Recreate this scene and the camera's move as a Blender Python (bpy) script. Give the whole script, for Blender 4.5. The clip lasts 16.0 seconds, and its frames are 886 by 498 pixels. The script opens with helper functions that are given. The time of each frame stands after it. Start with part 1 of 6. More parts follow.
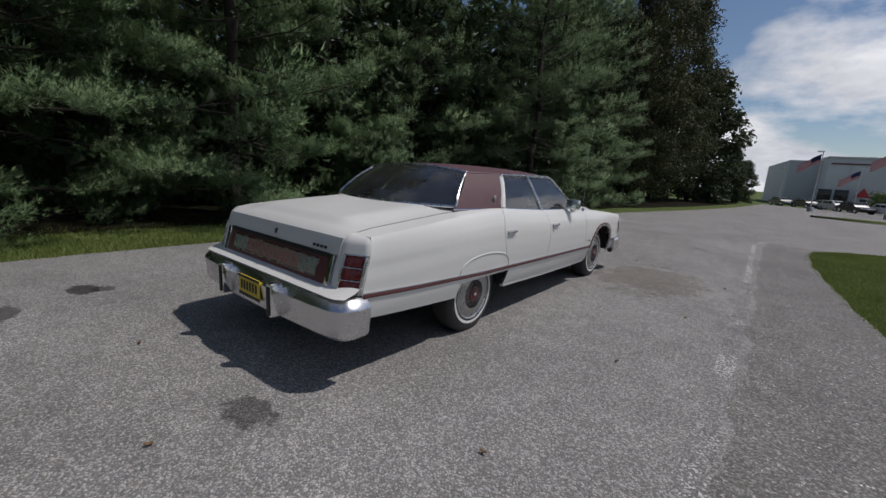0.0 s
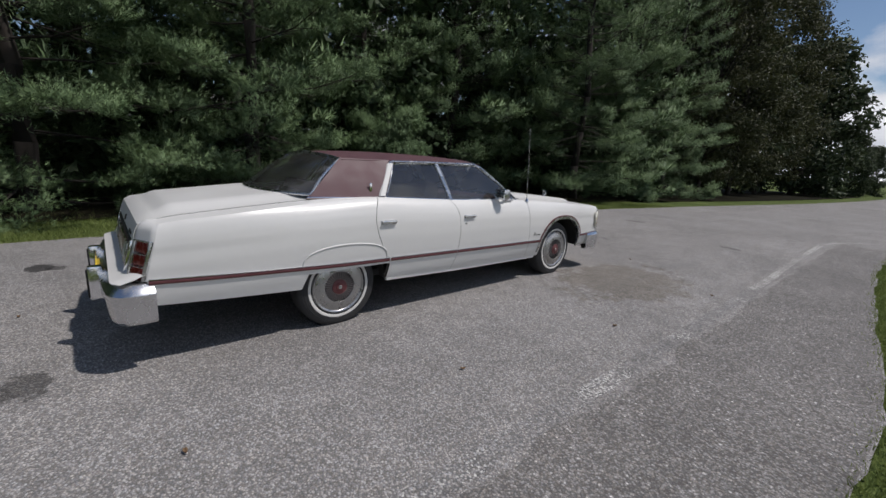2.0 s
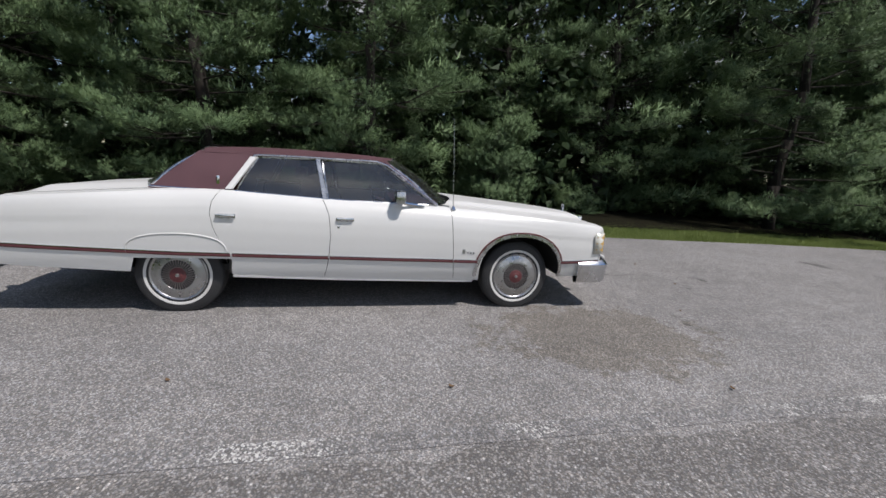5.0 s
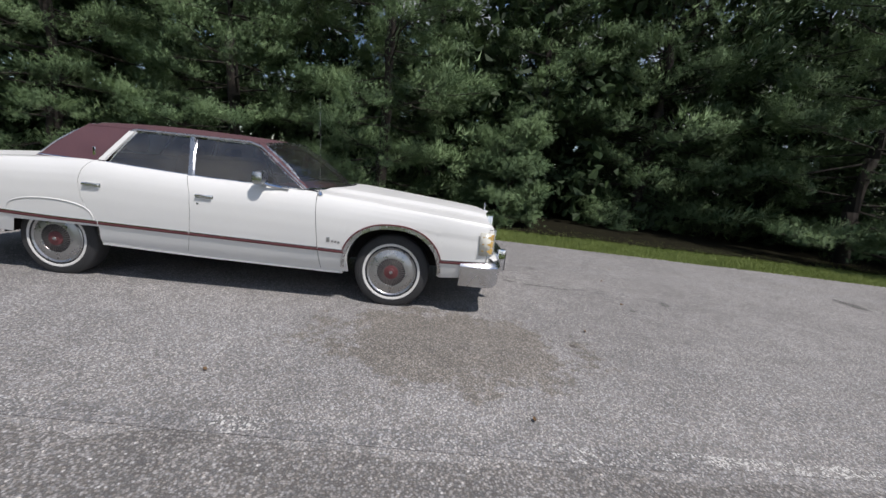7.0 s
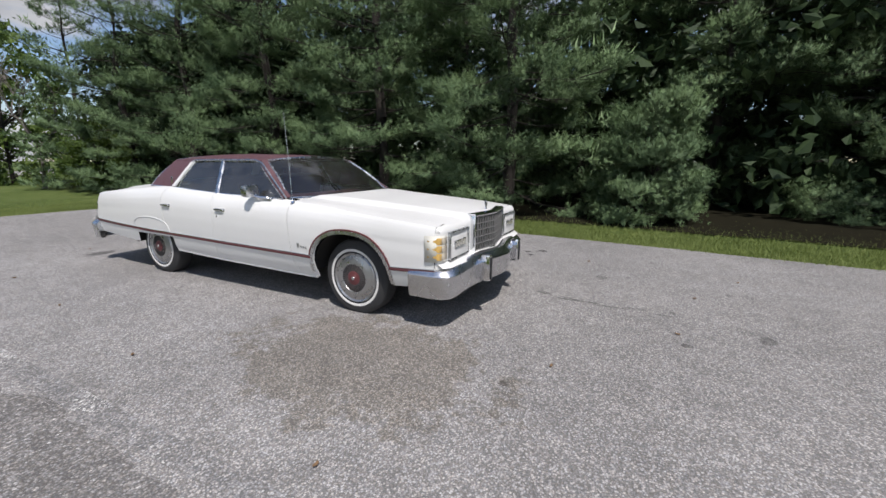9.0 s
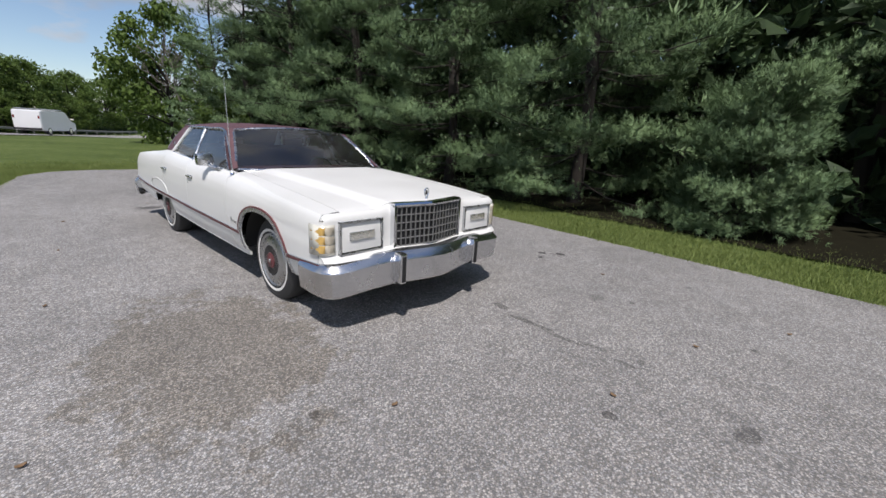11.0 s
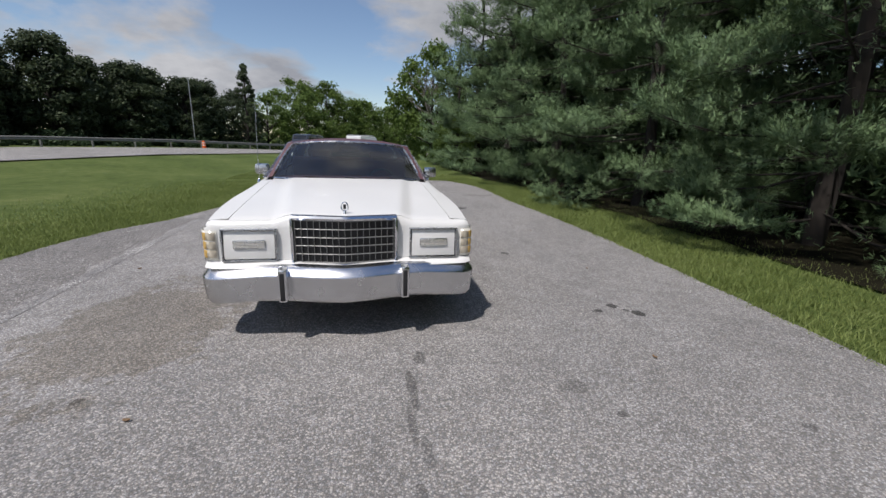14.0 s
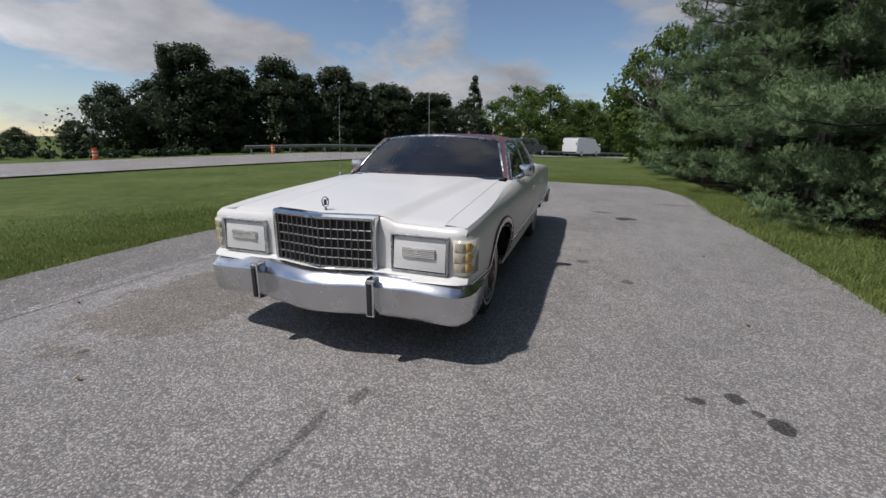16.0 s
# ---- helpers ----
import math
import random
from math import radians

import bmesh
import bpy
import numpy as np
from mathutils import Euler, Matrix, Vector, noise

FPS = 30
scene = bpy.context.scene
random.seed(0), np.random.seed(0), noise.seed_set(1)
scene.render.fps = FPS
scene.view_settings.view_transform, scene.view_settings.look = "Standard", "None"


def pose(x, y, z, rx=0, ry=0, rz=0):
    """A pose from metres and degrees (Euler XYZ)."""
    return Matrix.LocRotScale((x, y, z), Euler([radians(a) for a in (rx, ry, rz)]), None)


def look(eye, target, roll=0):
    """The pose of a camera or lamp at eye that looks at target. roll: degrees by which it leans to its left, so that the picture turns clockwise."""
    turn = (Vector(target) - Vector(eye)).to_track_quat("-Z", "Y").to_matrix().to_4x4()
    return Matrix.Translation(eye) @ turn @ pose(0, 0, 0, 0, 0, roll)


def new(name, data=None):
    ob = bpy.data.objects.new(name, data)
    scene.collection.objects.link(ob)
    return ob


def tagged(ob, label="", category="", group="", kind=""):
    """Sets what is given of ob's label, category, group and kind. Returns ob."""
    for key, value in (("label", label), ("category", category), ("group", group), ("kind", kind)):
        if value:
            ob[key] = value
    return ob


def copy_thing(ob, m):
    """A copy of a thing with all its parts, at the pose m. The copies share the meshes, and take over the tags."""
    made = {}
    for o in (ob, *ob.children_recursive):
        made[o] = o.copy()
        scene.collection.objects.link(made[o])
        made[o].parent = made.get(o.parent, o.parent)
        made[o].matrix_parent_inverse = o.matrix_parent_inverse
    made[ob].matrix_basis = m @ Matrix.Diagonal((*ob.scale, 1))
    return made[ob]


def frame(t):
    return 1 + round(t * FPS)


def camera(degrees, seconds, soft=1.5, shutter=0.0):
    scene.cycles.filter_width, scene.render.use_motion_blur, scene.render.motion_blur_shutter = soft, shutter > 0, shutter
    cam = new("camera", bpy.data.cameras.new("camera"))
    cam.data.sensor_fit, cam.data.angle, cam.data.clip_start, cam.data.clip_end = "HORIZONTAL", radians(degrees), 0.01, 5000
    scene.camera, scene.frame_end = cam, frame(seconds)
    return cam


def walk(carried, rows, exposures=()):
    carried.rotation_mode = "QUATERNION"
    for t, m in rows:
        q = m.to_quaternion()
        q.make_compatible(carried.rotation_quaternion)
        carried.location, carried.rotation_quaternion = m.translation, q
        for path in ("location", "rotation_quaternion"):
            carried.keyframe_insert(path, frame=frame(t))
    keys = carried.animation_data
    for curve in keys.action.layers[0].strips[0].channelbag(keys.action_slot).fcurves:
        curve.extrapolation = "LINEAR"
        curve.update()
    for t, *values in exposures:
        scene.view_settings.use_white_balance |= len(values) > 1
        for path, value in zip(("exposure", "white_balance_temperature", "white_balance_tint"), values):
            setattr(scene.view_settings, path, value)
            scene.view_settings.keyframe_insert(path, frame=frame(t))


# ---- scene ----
cam = camera(95.3, 16.0)
PATH = [
    (0, (-0.174, 0.106, 1.412), (-1.398, 1.641, 1.028), 3.7),
    (0.5, (0.122, 0.371, 1.404), (-1.119, 1.887, 1.000), 2.3),
    (1, (0.493, 0.659, 1.429), (-0.776, 2.141, 0.988), 2.7),
    (1.5, (0.680, 1.053, 1.446), (-0.652, 2.476, 0.996), 6.0),
    (2, (0.941, 1.517, 1.449), (-0.542, 2.786, 1.013), 2.9),
    (2.5, (1.149, 1.995, 1.459), (-0.372, 3.196, 0.963), 2.8),
    (3, (1.176, 2.509, 1.429), (-0.340, 3.739, 0.991), 4.7),
    (3.5, (1.402, 3.019, 1.413), (-0.287, 3.990, 0.960), 4.4),
    (4, (1.521, 3.511, 1.412), (-0.254, 4.318, 0.965), 3.4),
    (4.5, (1.539, 3.978, 1.439), (-0.295, 4.656, 1.018), 2.6),
    (4.7, (1.577, 4.195, 1.416), (-0.308, 4.720, 1.001), 3.0),
    (5.4, (1.691, 4.841, 1.397), (-0.232, 5.220, 0.999), 3.7),
    (6.1, (1.757, 5.474, 1.362), (-0.175, 5.804, 0.961), 5.2),
    (6.8, (1.663, 6.197, 1.345), (-0.289, 6.344, 0.932), 5.6),
    (7, (1.604, 6.393, 1.344), (-0.358, 6.458, 0.962), 6.3),
    (7.5, (1.491, 7.041, 1.371), (-0.469, 6.835, 1.033), 3.5),
    (8, (1.302, 7.570, 1.372), (-0.607, 7.140, 0.959), 1.4),
    (8.5, (0.994, 8.027, 1.387), (-0.875, 7.428, 1.002), 0.1),
    (9, (0.706, 8.391, 1.400), (-1.034, 7.502, 0.975), 0.2),
    (9.2, (0.595, 8.542, 1.408), (-1.101, 7.575, 0.973), -0.2),
    (9.9, (0.154, 8.973, 1.419), (-1.418, 7.826, 0.956), 0.4),
    (10.6, (-0.340, 9.223, 1.432), (-1.831, 7.995, 0.916), 1.8),
    (11.3, (-0.883, 9.434, 1.440), (-2.241, 8.071, 0.894), 2.6),
    (11.5, (-1.038, 9.524, 1.461), (-2.346, 8.120, 0.897), 1.0),
    (12, (-1.474, 9.724, 1.471), (-2.599, 8.169, 0.908), 4.4),
    (12.5, (-1.854, 9.841, 1.453), (-2.820, 8.170, 0.929), 2.7),
    (13, (-2.285, 9.917, 1.462), (-3.088, 8.169, 0.914), 0.3),
    (13.5, (-2.707, 10.017, 1.482), (-3.280, 8.180, 0.937), 3.3),
    (14, (-3.099, 9.978, 1.478), (-3.505, 8.088, 0.967), 2.1),
    (14.5, (-3.534, 9.874, 1.478), (-3.703, 7.940, 0.999), 2.6),
    (15, (-3.979, 9.758, 1.466), (-3.837, 7.828, 0.959), 4.4),
    (15.5, (-4.297, 9.497, 1.416), (-3.979, 7.596, 0.881), 5.7),
    (16, (-4.558, 9.167, 1.389), (-3.933, 7.339, 0.871), 0.8),
]
walk(cam, [(t, look(eye, target, roll)) for t, eye, target, roll in PATH],
     exposures=[(0.0, -0.50, 6500, 14), (1.5, -0.36, 6500, 14), (3.0, -0.06, 6500, 14), (4.5, 0.06, 6500, 14), (7.0, 0.18, 6500, 14), (8.0, 0.34, 6500, 14), (9.0, 0.36, 6500, 14),
                (12.0, 0.29, 6500, 14), (14.0, 0.20, 6500, 14), (15.0, 0.06, 6500, 14), (16.0, -0.03, 6500, 14)])

# ---- world and sun ----
SUN_TO = Vector((0.40, 0.38, 1.0)).normalized()
world = bpy.data.worlds.new("world")
scene.world = world
world.use_nodes = True
wn, wl = world.node_tree.nodes, world.node_tree.links
wn.clear()


def wnode(kind, **values):
    n = wn.new(kind)
    for key, value in values.items():
        n.inputs[key].default_value = value
    return n


w_out = wn.new("ShaderNodeOutputWorld")
w_bg = wnode("ShaderNodeBackground", Strength=0.092)
w_sky = wn.new("ShaderNodeTexSky")
w_sky.sky_type = "NISHITA"
w_sky.sun_disc = False
w_sky.sun_elevation = math.asin(SUN_TO.z)
w_sky.sun_rotation = math.atan2(SUN_TO.x, SUN_TO.y)
w_sky.air_density, w_sky.dust_density, w_sky.ozone_density = 1.0, 0.0, 2.2
w_co = wn.new("ShaderNodeTexCoord")
w_sep = wn.new("ShaderNodeSeparateXYZ")
wl.new(w_co.outputs["Generated"], w_sep.inputs[0])
# cloud layer: the direction laid out on a level plane high above
w_up = wn.new("ShaderNodeMath"); w_up.operation = "MAXIMUM"; w_up.inputs[1].default_value = 0.0
wl.new(w_sep.outputs["Z"], w_up.inputs[0])
w_add = wn.new("ShaderNodeMath"); w_add.operation = "ADD"; w_add.inputs[1].default_value = 0.30
wl.new(w_up.outputs[0], w_add.inputs[0])
w_dx = wn.new("ShaderNodeMath"); w_dx.operation = "DIVIDE"
wl.new(w_sep.outputs["X"], w_dx.inputs[0]); wl.new(w_add.outputs[0], w_dx.inputs[1])
w_dy = wn.new("ShaderNodeMath"); w_dy.operation = "DIVIDE"
wl.new(w_sep.outputs["Y"], w_dy.inputs[0]); wl.new(w_add.outputs[0], w_dy.inputs[1])
w_vec = wn.new("ShaderNodeCombineXYZ")
wl.new(w_dx.outputs[0], w_vec.inputs[0]); wl.new(w_dy.outputs[0], w_vec.inputs[1])
w_vec.inputs[2].default_value = 5.3
w_n1 = wnode("ShaderNodeTexNoise", Scale=1.15, Detail=10.0, Roughness=0.52, Distortion=0.1)
wl.new(w_vec.outputs[0], w_n1.inputs["Vector"])
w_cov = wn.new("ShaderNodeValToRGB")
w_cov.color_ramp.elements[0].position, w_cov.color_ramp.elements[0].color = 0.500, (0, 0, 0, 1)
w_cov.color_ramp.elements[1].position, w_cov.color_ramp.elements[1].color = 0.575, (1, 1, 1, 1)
w_n2 = wnode("ShaderNodeTexNoise", Scale=1.7, Detail=8.0, Roughness=0.6)
wl.new(w_vec.outputs[0], w_n2.inputs["Vector"])
w_shade = wn.new("ShaderNodeValToRGB")
w_shade.color_ramp.elements[0].position, w_shade.color_ramp.elements[0].color = 0.36, (5.0, 5.35, 5.9, 1)
w_shade.color_ramp.elements[1].position, w_shade.color_ramp.elements[1].color = 0.62, (8.4, 8.7, 9.0, 1)
wl.new(w_n2.outputs["Fac"], w_shade.inputs[0])
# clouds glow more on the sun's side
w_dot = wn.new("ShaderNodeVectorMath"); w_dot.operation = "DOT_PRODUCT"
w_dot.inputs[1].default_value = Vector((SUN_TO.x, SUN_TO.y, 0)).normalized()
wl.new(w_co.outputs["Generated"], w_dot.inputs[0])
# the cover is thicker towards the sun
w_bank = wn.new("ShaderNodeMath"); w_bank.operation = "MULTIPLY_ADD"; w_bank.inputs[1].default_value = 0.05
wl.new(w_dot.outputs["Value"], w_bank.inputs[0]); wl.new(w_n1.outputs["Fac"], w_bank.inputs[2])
w_low = wn.new("ShaderNodeMapRange")
w_low.inputs["From Min"].default_value, w_low.inputs["From Max"].default_value = 0.02, 0.30
w_low.inputs["To Min"].default_value, w_low.inputs["To Max"].default_value = 0.05, 0.0
wl.new(w_sep.outputs["Z"], w_low.inputs["Value"])
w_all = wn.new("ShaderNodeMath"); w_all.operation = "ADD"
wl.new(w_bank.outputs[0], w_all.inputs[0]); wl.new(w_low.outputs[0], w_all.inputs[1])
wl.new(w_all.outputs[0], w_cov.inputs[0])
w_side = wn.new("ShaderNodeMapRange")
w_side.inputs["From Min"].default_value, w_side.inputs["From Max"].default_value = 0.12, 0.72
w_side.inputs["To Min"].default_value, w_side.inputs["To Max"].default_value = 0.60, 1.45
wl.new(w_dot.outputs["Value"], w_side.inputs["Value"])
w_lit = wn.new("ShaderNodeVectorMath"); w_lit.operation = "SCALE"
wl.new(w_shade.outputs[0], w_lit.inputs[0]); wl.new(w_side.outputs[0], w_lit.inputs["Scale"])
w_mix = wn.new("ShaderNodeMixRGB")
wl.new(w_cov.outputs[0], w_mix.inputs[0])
wl.new(w_sky.outputs[0], w_mix.inputs[1])
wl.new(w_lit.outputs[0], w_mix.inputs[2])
wl.new(w_mix.outputs[0], w_bg.inputs["Color"])
wl.new(w_bg.outputs[0], w_out.inputs[0])

sun = new("sun", bpy.data.lights.new("sun", "SUN"))
sun.data.energy, sun.data.angle, sun.data.color = 3.7, radians(1.8), (1.0, 0.965, 0.915)
sun.matrix_world = look(SUN_TO * 60, (0, 0, 0))


# ---- materials ----
def material(name):
    m = bpy.data.materials.new(name)
    m.use_nodes = True
    return m, m.node_tree.nodes, m.node_tree.links, m.node_tree.nodes["Principled BSDF"]


def surface(name, color, rough=0.5, metal=0.0, coat=0.0, spread=0.12, scale=12.0, bump=0.0, bump_scale=200.0,
            fine=0.0, rough_spread=0.08, per_object=0.0, ior=1.5):
    """A plain material with uneven colour at two scales, uneven gloss and fine relief."""
    m, n, l, b = material(name)
    co = n.new("ShaderNodeTexCoord")
    big = n.new("ShaderNodeTexNoise")
    big.inputs["Scale"].default_value, big.inputs["Detail"].default_value = scale, 6.0
    l.new(co.outputs["Object"], big.inputs["Vector"])
    small = n.new("ShaderNodeTexNoise")
    small.inputs["Scale"].default_value, small.inputs["Detail"].default_value = scale * 14, 3.0
    l.new(co.outputs["Object"], small.inputs["Vector"])
    mixed = n.new("ShaderNodeMath"); mixed.operation = "MULTIPLY_ADD"
    l.new(small.outputs["Fac"], mixed.inputs[0]); mixed.inputs[1].default_value = 0.4
    l.new(big.outputs["Fac"], mixed.inputs[2])
    rng = n.new("ShaderNodeMapRange")
    rng.inputs["From Min"].default_value, rng.inputs["From Max"].default_value = 0.35, 1.05
    rng.inputs["To Min"].default_value, rng.inputs["To Max"].default_value = 1.0 - spread, 1.0 + spread
    l.new(mixed.outputs[0], rng.inputs["Value"])
    tone = n.new("ShaderNodeVectorMath"); tone.operation = "SCALE"
    tone.inputs[0].default_value = color[:3]
    if per_object:
        info = n.new("ShaderNodeObjectInfo")
        r2 = n.new("ShaderNodeMapRange")
        r2.inputs["To Min"].default_value, r2.inputs["To Max"].default_value = 1 - per_object, 1 + per_object
        l.new(info.outputs["Random"], r2.inputs["Value"])
        mul = n.new("ShaderNodeMath"); mul.operation = "MULTIPLY"
        l.new(rng.outputs[0], mul.inputs[0]); l.new(r2.outputs[0], mul.inputs[1])
        l.new(mul.outputs[0], tone.inputs["Scale"])
    else:
        l.new(rng.outputs[0], tone.inputs["Scale"])
    l.new(tone.outputs[0], b.inputs["Base Color"])
    rr = n.new("ShaderNodeMapRange")
    rr.inputs["From Min"].default_value, rr.inputs["From Max"].default_value = 0.3, 0.7
    rr.inputs["To Min"].default_value = max(0.0, rough - rough_spread)
    rr.inputs["To Max"].default_value = min(1.0, rough + rough_spread)
    l.new(big.outputs["Fac"], rr.inputs["Value"]); l.new(rr.outputs[0], b.inputs["Roughness"])
    b.inputs["Metallic"].default_value, b.inputs["Coat Weight"].default_value = metal, coat
    b.inputs["IOR"].default_value = ior
    if bump:
        t = n.new("ShaderNodeTexNoise")
        t.inputs["Scale"].default_value, t.inputs["Detail"].default_value = bump_scale, 4.0
        l.new(co.outputs["Object"], t.inputs["Vector"])
        bp = n.new("ShaderNodeBump")
        bp.inputs["Strength"].default_value, bp.inputs["Distance"].default_value = bump, 0.004
        l.new(t.outputs["Fac"], bp.inputs["Height"]); l.new(bp.outputs[0], b.inputs["Normal"])
    return m


def glass(name, tint, gloss=0.0, dust=0.0):
    """Tinted pane: see-through, with mirror gloss that grows at a grazing view."""
    m, n, l, b = material(name)
    n.remove(b)
    out = n["Material Output"]
    clear, shine, mix, fres = (n.new("ShaderNodeBsdfTransparent"), n.new("ShaderNodeBsdfGlossy"),
                               n.new("ShaderNodeMixShader"), n.new("ShaderNodeFresnel"))
    clear.inputs["Color"].default_value = (*tint, 1)
    shine.inputs["Roughness"].default_value = 0.02
    shine.inputs["Color"].default_value = (0.95, 0.97, 1, 1)
    fres.inputs["IOR"].default_value = 1.55 + gloss
    l.new(fres.outputs[0], mix.inputs[0]); l.new(clear.outputs[0], mix.inputs[1]); l.new(shine.outputs[0], mix.inputs[2])
    if dust:
        film, veil, haze = n.new("ShaderNodeBsdfDiffuse"), n.new("ShaderNodeMixShader"), n.new("ShaderNodeTexNoise")
        film.inputs["Color"].default_value = (0.55, 0.55, 0.53, 1)
        haze.inputs["Scale"].default_value, haze.inputs["Detail"].default_value = 5.0, 5.0
        span = n.new("ShaderNodeMapRange")
        span.inputs["From Min"].default_value, span.inputs["From Max"].default_value = 0.3, 0.7
        span.inputs["To Min"].default_value, span.inputs["To Max"].default_value = dust * 0.6, dust * 1.4
        co = n.new("ShaderNodeTexCoord")
        l.new(co.outputs["Object"], haze.inputs["Vector"])
        l.new(haze.outputs["Fac"], span.inputs["Value"]); l.new(span.outputs[0], veil.inputs[0])
        l.new(mix.outputs[0], veil.inputs[1]); l.new(film.outputs[0], veil.inputs[2])
        l.new(veil.outputs[0], out.inputs["Surface"])
    else:
        l.new(mix.outputs[0], out.inputs["Surface"])
    return m


def foliage(name, dark, light, rough=0.55, translucent=0.25):
    """Leaves or needles: tone by leaf and by patch, a little light through."""
    m, n, l, b = material(name)
    geo, co = n.new("ShaderNodeNewGeometry"), n.new("ShaderNodeTexCoord")
    patch = n.new("ShaderNodeTexNoise")
    patch.inputs["Scale"].default_value, patch.inputs["Detail"].default_value = 0.9, 3.0
    l.new(co.outputs["Object"], patch.inputs["Vector"])
    add = n.new("ShaderNodeMath"); add.operation = "MULTIPLY_ADD"; add.inputs[1].default_value = 0.34
    l.new(geo.outputs["Random Per Island"], add.inputs[0]); l.new(patch.outputs["Fac"], add.inputs[2])
    rng = n.new("ShaderNodeMapRange")
    rng.inputs["From Min"].default_value, rng.inputs["From Max"].default_value = 0.35, 0.95
    l.new(add.outputs[0], rng.inputs["Value"])
    mix = n.new("ShaderNodeMixRGB")
    mix.inputs[1].default_value, mix.inputs[2].default_value = (*dark, 1), (*light, 1)
    l.new(rng.outputs[0], mix.inputs[0]); l.new(mix.outputs[0], b.inputs["Base Color"])
    b.inputs["Roughness"].default_value = rough
    b.inputs["Specular IOR Level"].default_value = 0.18
    trans, ms = n.new("ShaderNodeBsdfTranslucent"), n.new("ShaderNodeMixShader")
    l.new(mix.outputs[0], trans.inputs["Color"])
    ms.inputs[0].default_value = translucent
    l.new(b.outputs[0], ms.inputs[1]); l.new(trans.outputs[0], ms.inputs[2])
    l.new(ms.outputs[0], n["Material Output"].inputs["Surface"])
    return m


def asphalt_material(name, base, stains=(), coarse=1.0, paint=None, wear=1.0, chips=False):
    """Worn asphalt with pale exposed aggregate, darker drips and oil marks at their places."""
    m, n, l, b = material(name)
    co = n.new("ShaderNodeTexCoord")
    pos = co.outputs["Object"]

    def tex(kind, scale, detail=3.0):
        t = n.new(kind)
        t.inputs["Scale"].default_value = scale
        if kind == "ShaderNodeTexNoise":
            t.inputs["Detail"].default_value = detail
        l.new(pos, t.inputs["Vector"])
        return t

    def math2(op, a, c, clamp=False):
        x = n.new("ShaderNodeMath"); x.operation = op; x.use_clamp = clamp
        for k, v in enumerate((a, c)):
            if isinstance(v, (int, float)):
                x.inputs[k].default_value = v
            else:
                l.new(v, x.inputs[k])
        return x.outputs[0]

    def span(v, a, c, lo, hi):
        x = n.new("ShaderNodeMapRange")
        x.inputs["From Min"].default_value, x.inputs["From Max"].default_value = a, c
        x.inputs["To Min"].default_value, x.inputs["To Max"].default_value = lo, hi
        l.new(v, x.inputs["Value"])
        return x.outputs[0]

    stones = tex("ShaderNodeTexVoronoi", 104 / coarse)
    stone_tone = n.new("ShaderNodeSeparateColor")
    l.new(stones.outputs["Color"], stone_tone.inputs[0])
    pale = span(stone_tone.outputs[0], 0.40, 1.0, 0.70, 1.62)
    gaps = span(stones.outputs["Distance"], 0.15, 0.62, 1.12, 0.66)
    grit = span(tex("ShaderNodeTexNoise", 160, 2.0).outputs["Fac"], 0.3, 0.7, 0.82, 1.18)
    big = span(tex("ShaderNodeTexNoise", 0.55, 5.0).outputs["Fac"], 0.3, 0.7, 0.86, 1.14)
    mid = span(tex("ShaderNodeTexNoise", 4.5, 5.0).outputs["Fac"], 0.3, 0.7, 0.9, 1.1)
    tone = math2("MULTIPLY", math2("MULTIPLY", pale, gaps), math2("MULTIPLY", grit, math2("MULTIPLY", big, mid)))
    if chips:
        big_stone = tex("ShaderNodeTexVoronoi", 42)
        chip_tone = n.new("ShaderNodeSeparateColor")
        l.new(big_stone.outputs["Color"], chip_tone.inputs[0])
        pick = math2("MULTIPLY", span(chip_tone.outputs[0], 0.80, 0.84, 0.0, 1.0), span(big_stone.outputs["Distance"], 0.36, 0.44, 1.0, 0.0))
        tone = math2("MULTIPLY", tone, math2("ADD", math2("MULTIPLY", pick, span(chip_tone.outputs[1], 0.0, 1.0, 0.35, 1.3)), 1.0))
    warp = n.new("ShaderNodeTexNoise")
    warp.inputs["Scale"].default_value, warp.inputs["Detail"].default_value = 3.0, 5.0
    l.new(pos, warp.inputs["Vector"])
    warp2 = tex("ShaderNodeTexNoise", 13.0, 4.0)
    edge = math2("ADD", math2("MULTIPLY", math2("SUBTRACT", warp.outputs["Fac"], 0.5), 1.6), math2("MULTIPLY", math2("SUBTRACT", warp2.outputs["Fac"], 0.5), 1.2))
    sep = n.new("ShaderNodeSeparateXYZ")
    l.new(pos, sep.inputs[0])
    damp = None
    for sx, sy, rx, ry, depth in stains:
        ex = math2("DIVIDE", math2("SUBTRACT", sep.outputs[0], sx), rx)
        ey = math2("DIVIDE", math2("SUBTRACT", sep.outputs[1], sy), ry)
        r = math2("ADD", math2("SQRT", math2("ADD", math2("MULTIPLY", ex, ex), math2("MULTIPLY", ey, ey)), 0), edge)
        tone = math2("MULTIPLY", tone, span(r, 0.86, 1.06, 1.0 - depth, 1.0))
        if sx < -1.3 and rx > 0.5:
            damp = span(r, 0.86, 1.06, 1.0, 0.0)
    col = n.new("ShaderNodeVectorMath"); col.operation = "SCALE"
    hue = n.new("ShaderNodeCombineColor")
    for k, (lo, hi) in enumerate(((0.955, 1.05), (0.985, 1.005), (1.03, 0.955))):
        l.new(math2("MULTIPLY", span(stone_tone.outputs[2], 0.0, 1.0, lo, hi), base[k]), hue.inputs[k])
    l.new(hue.outputs[0], col.inputs[0])
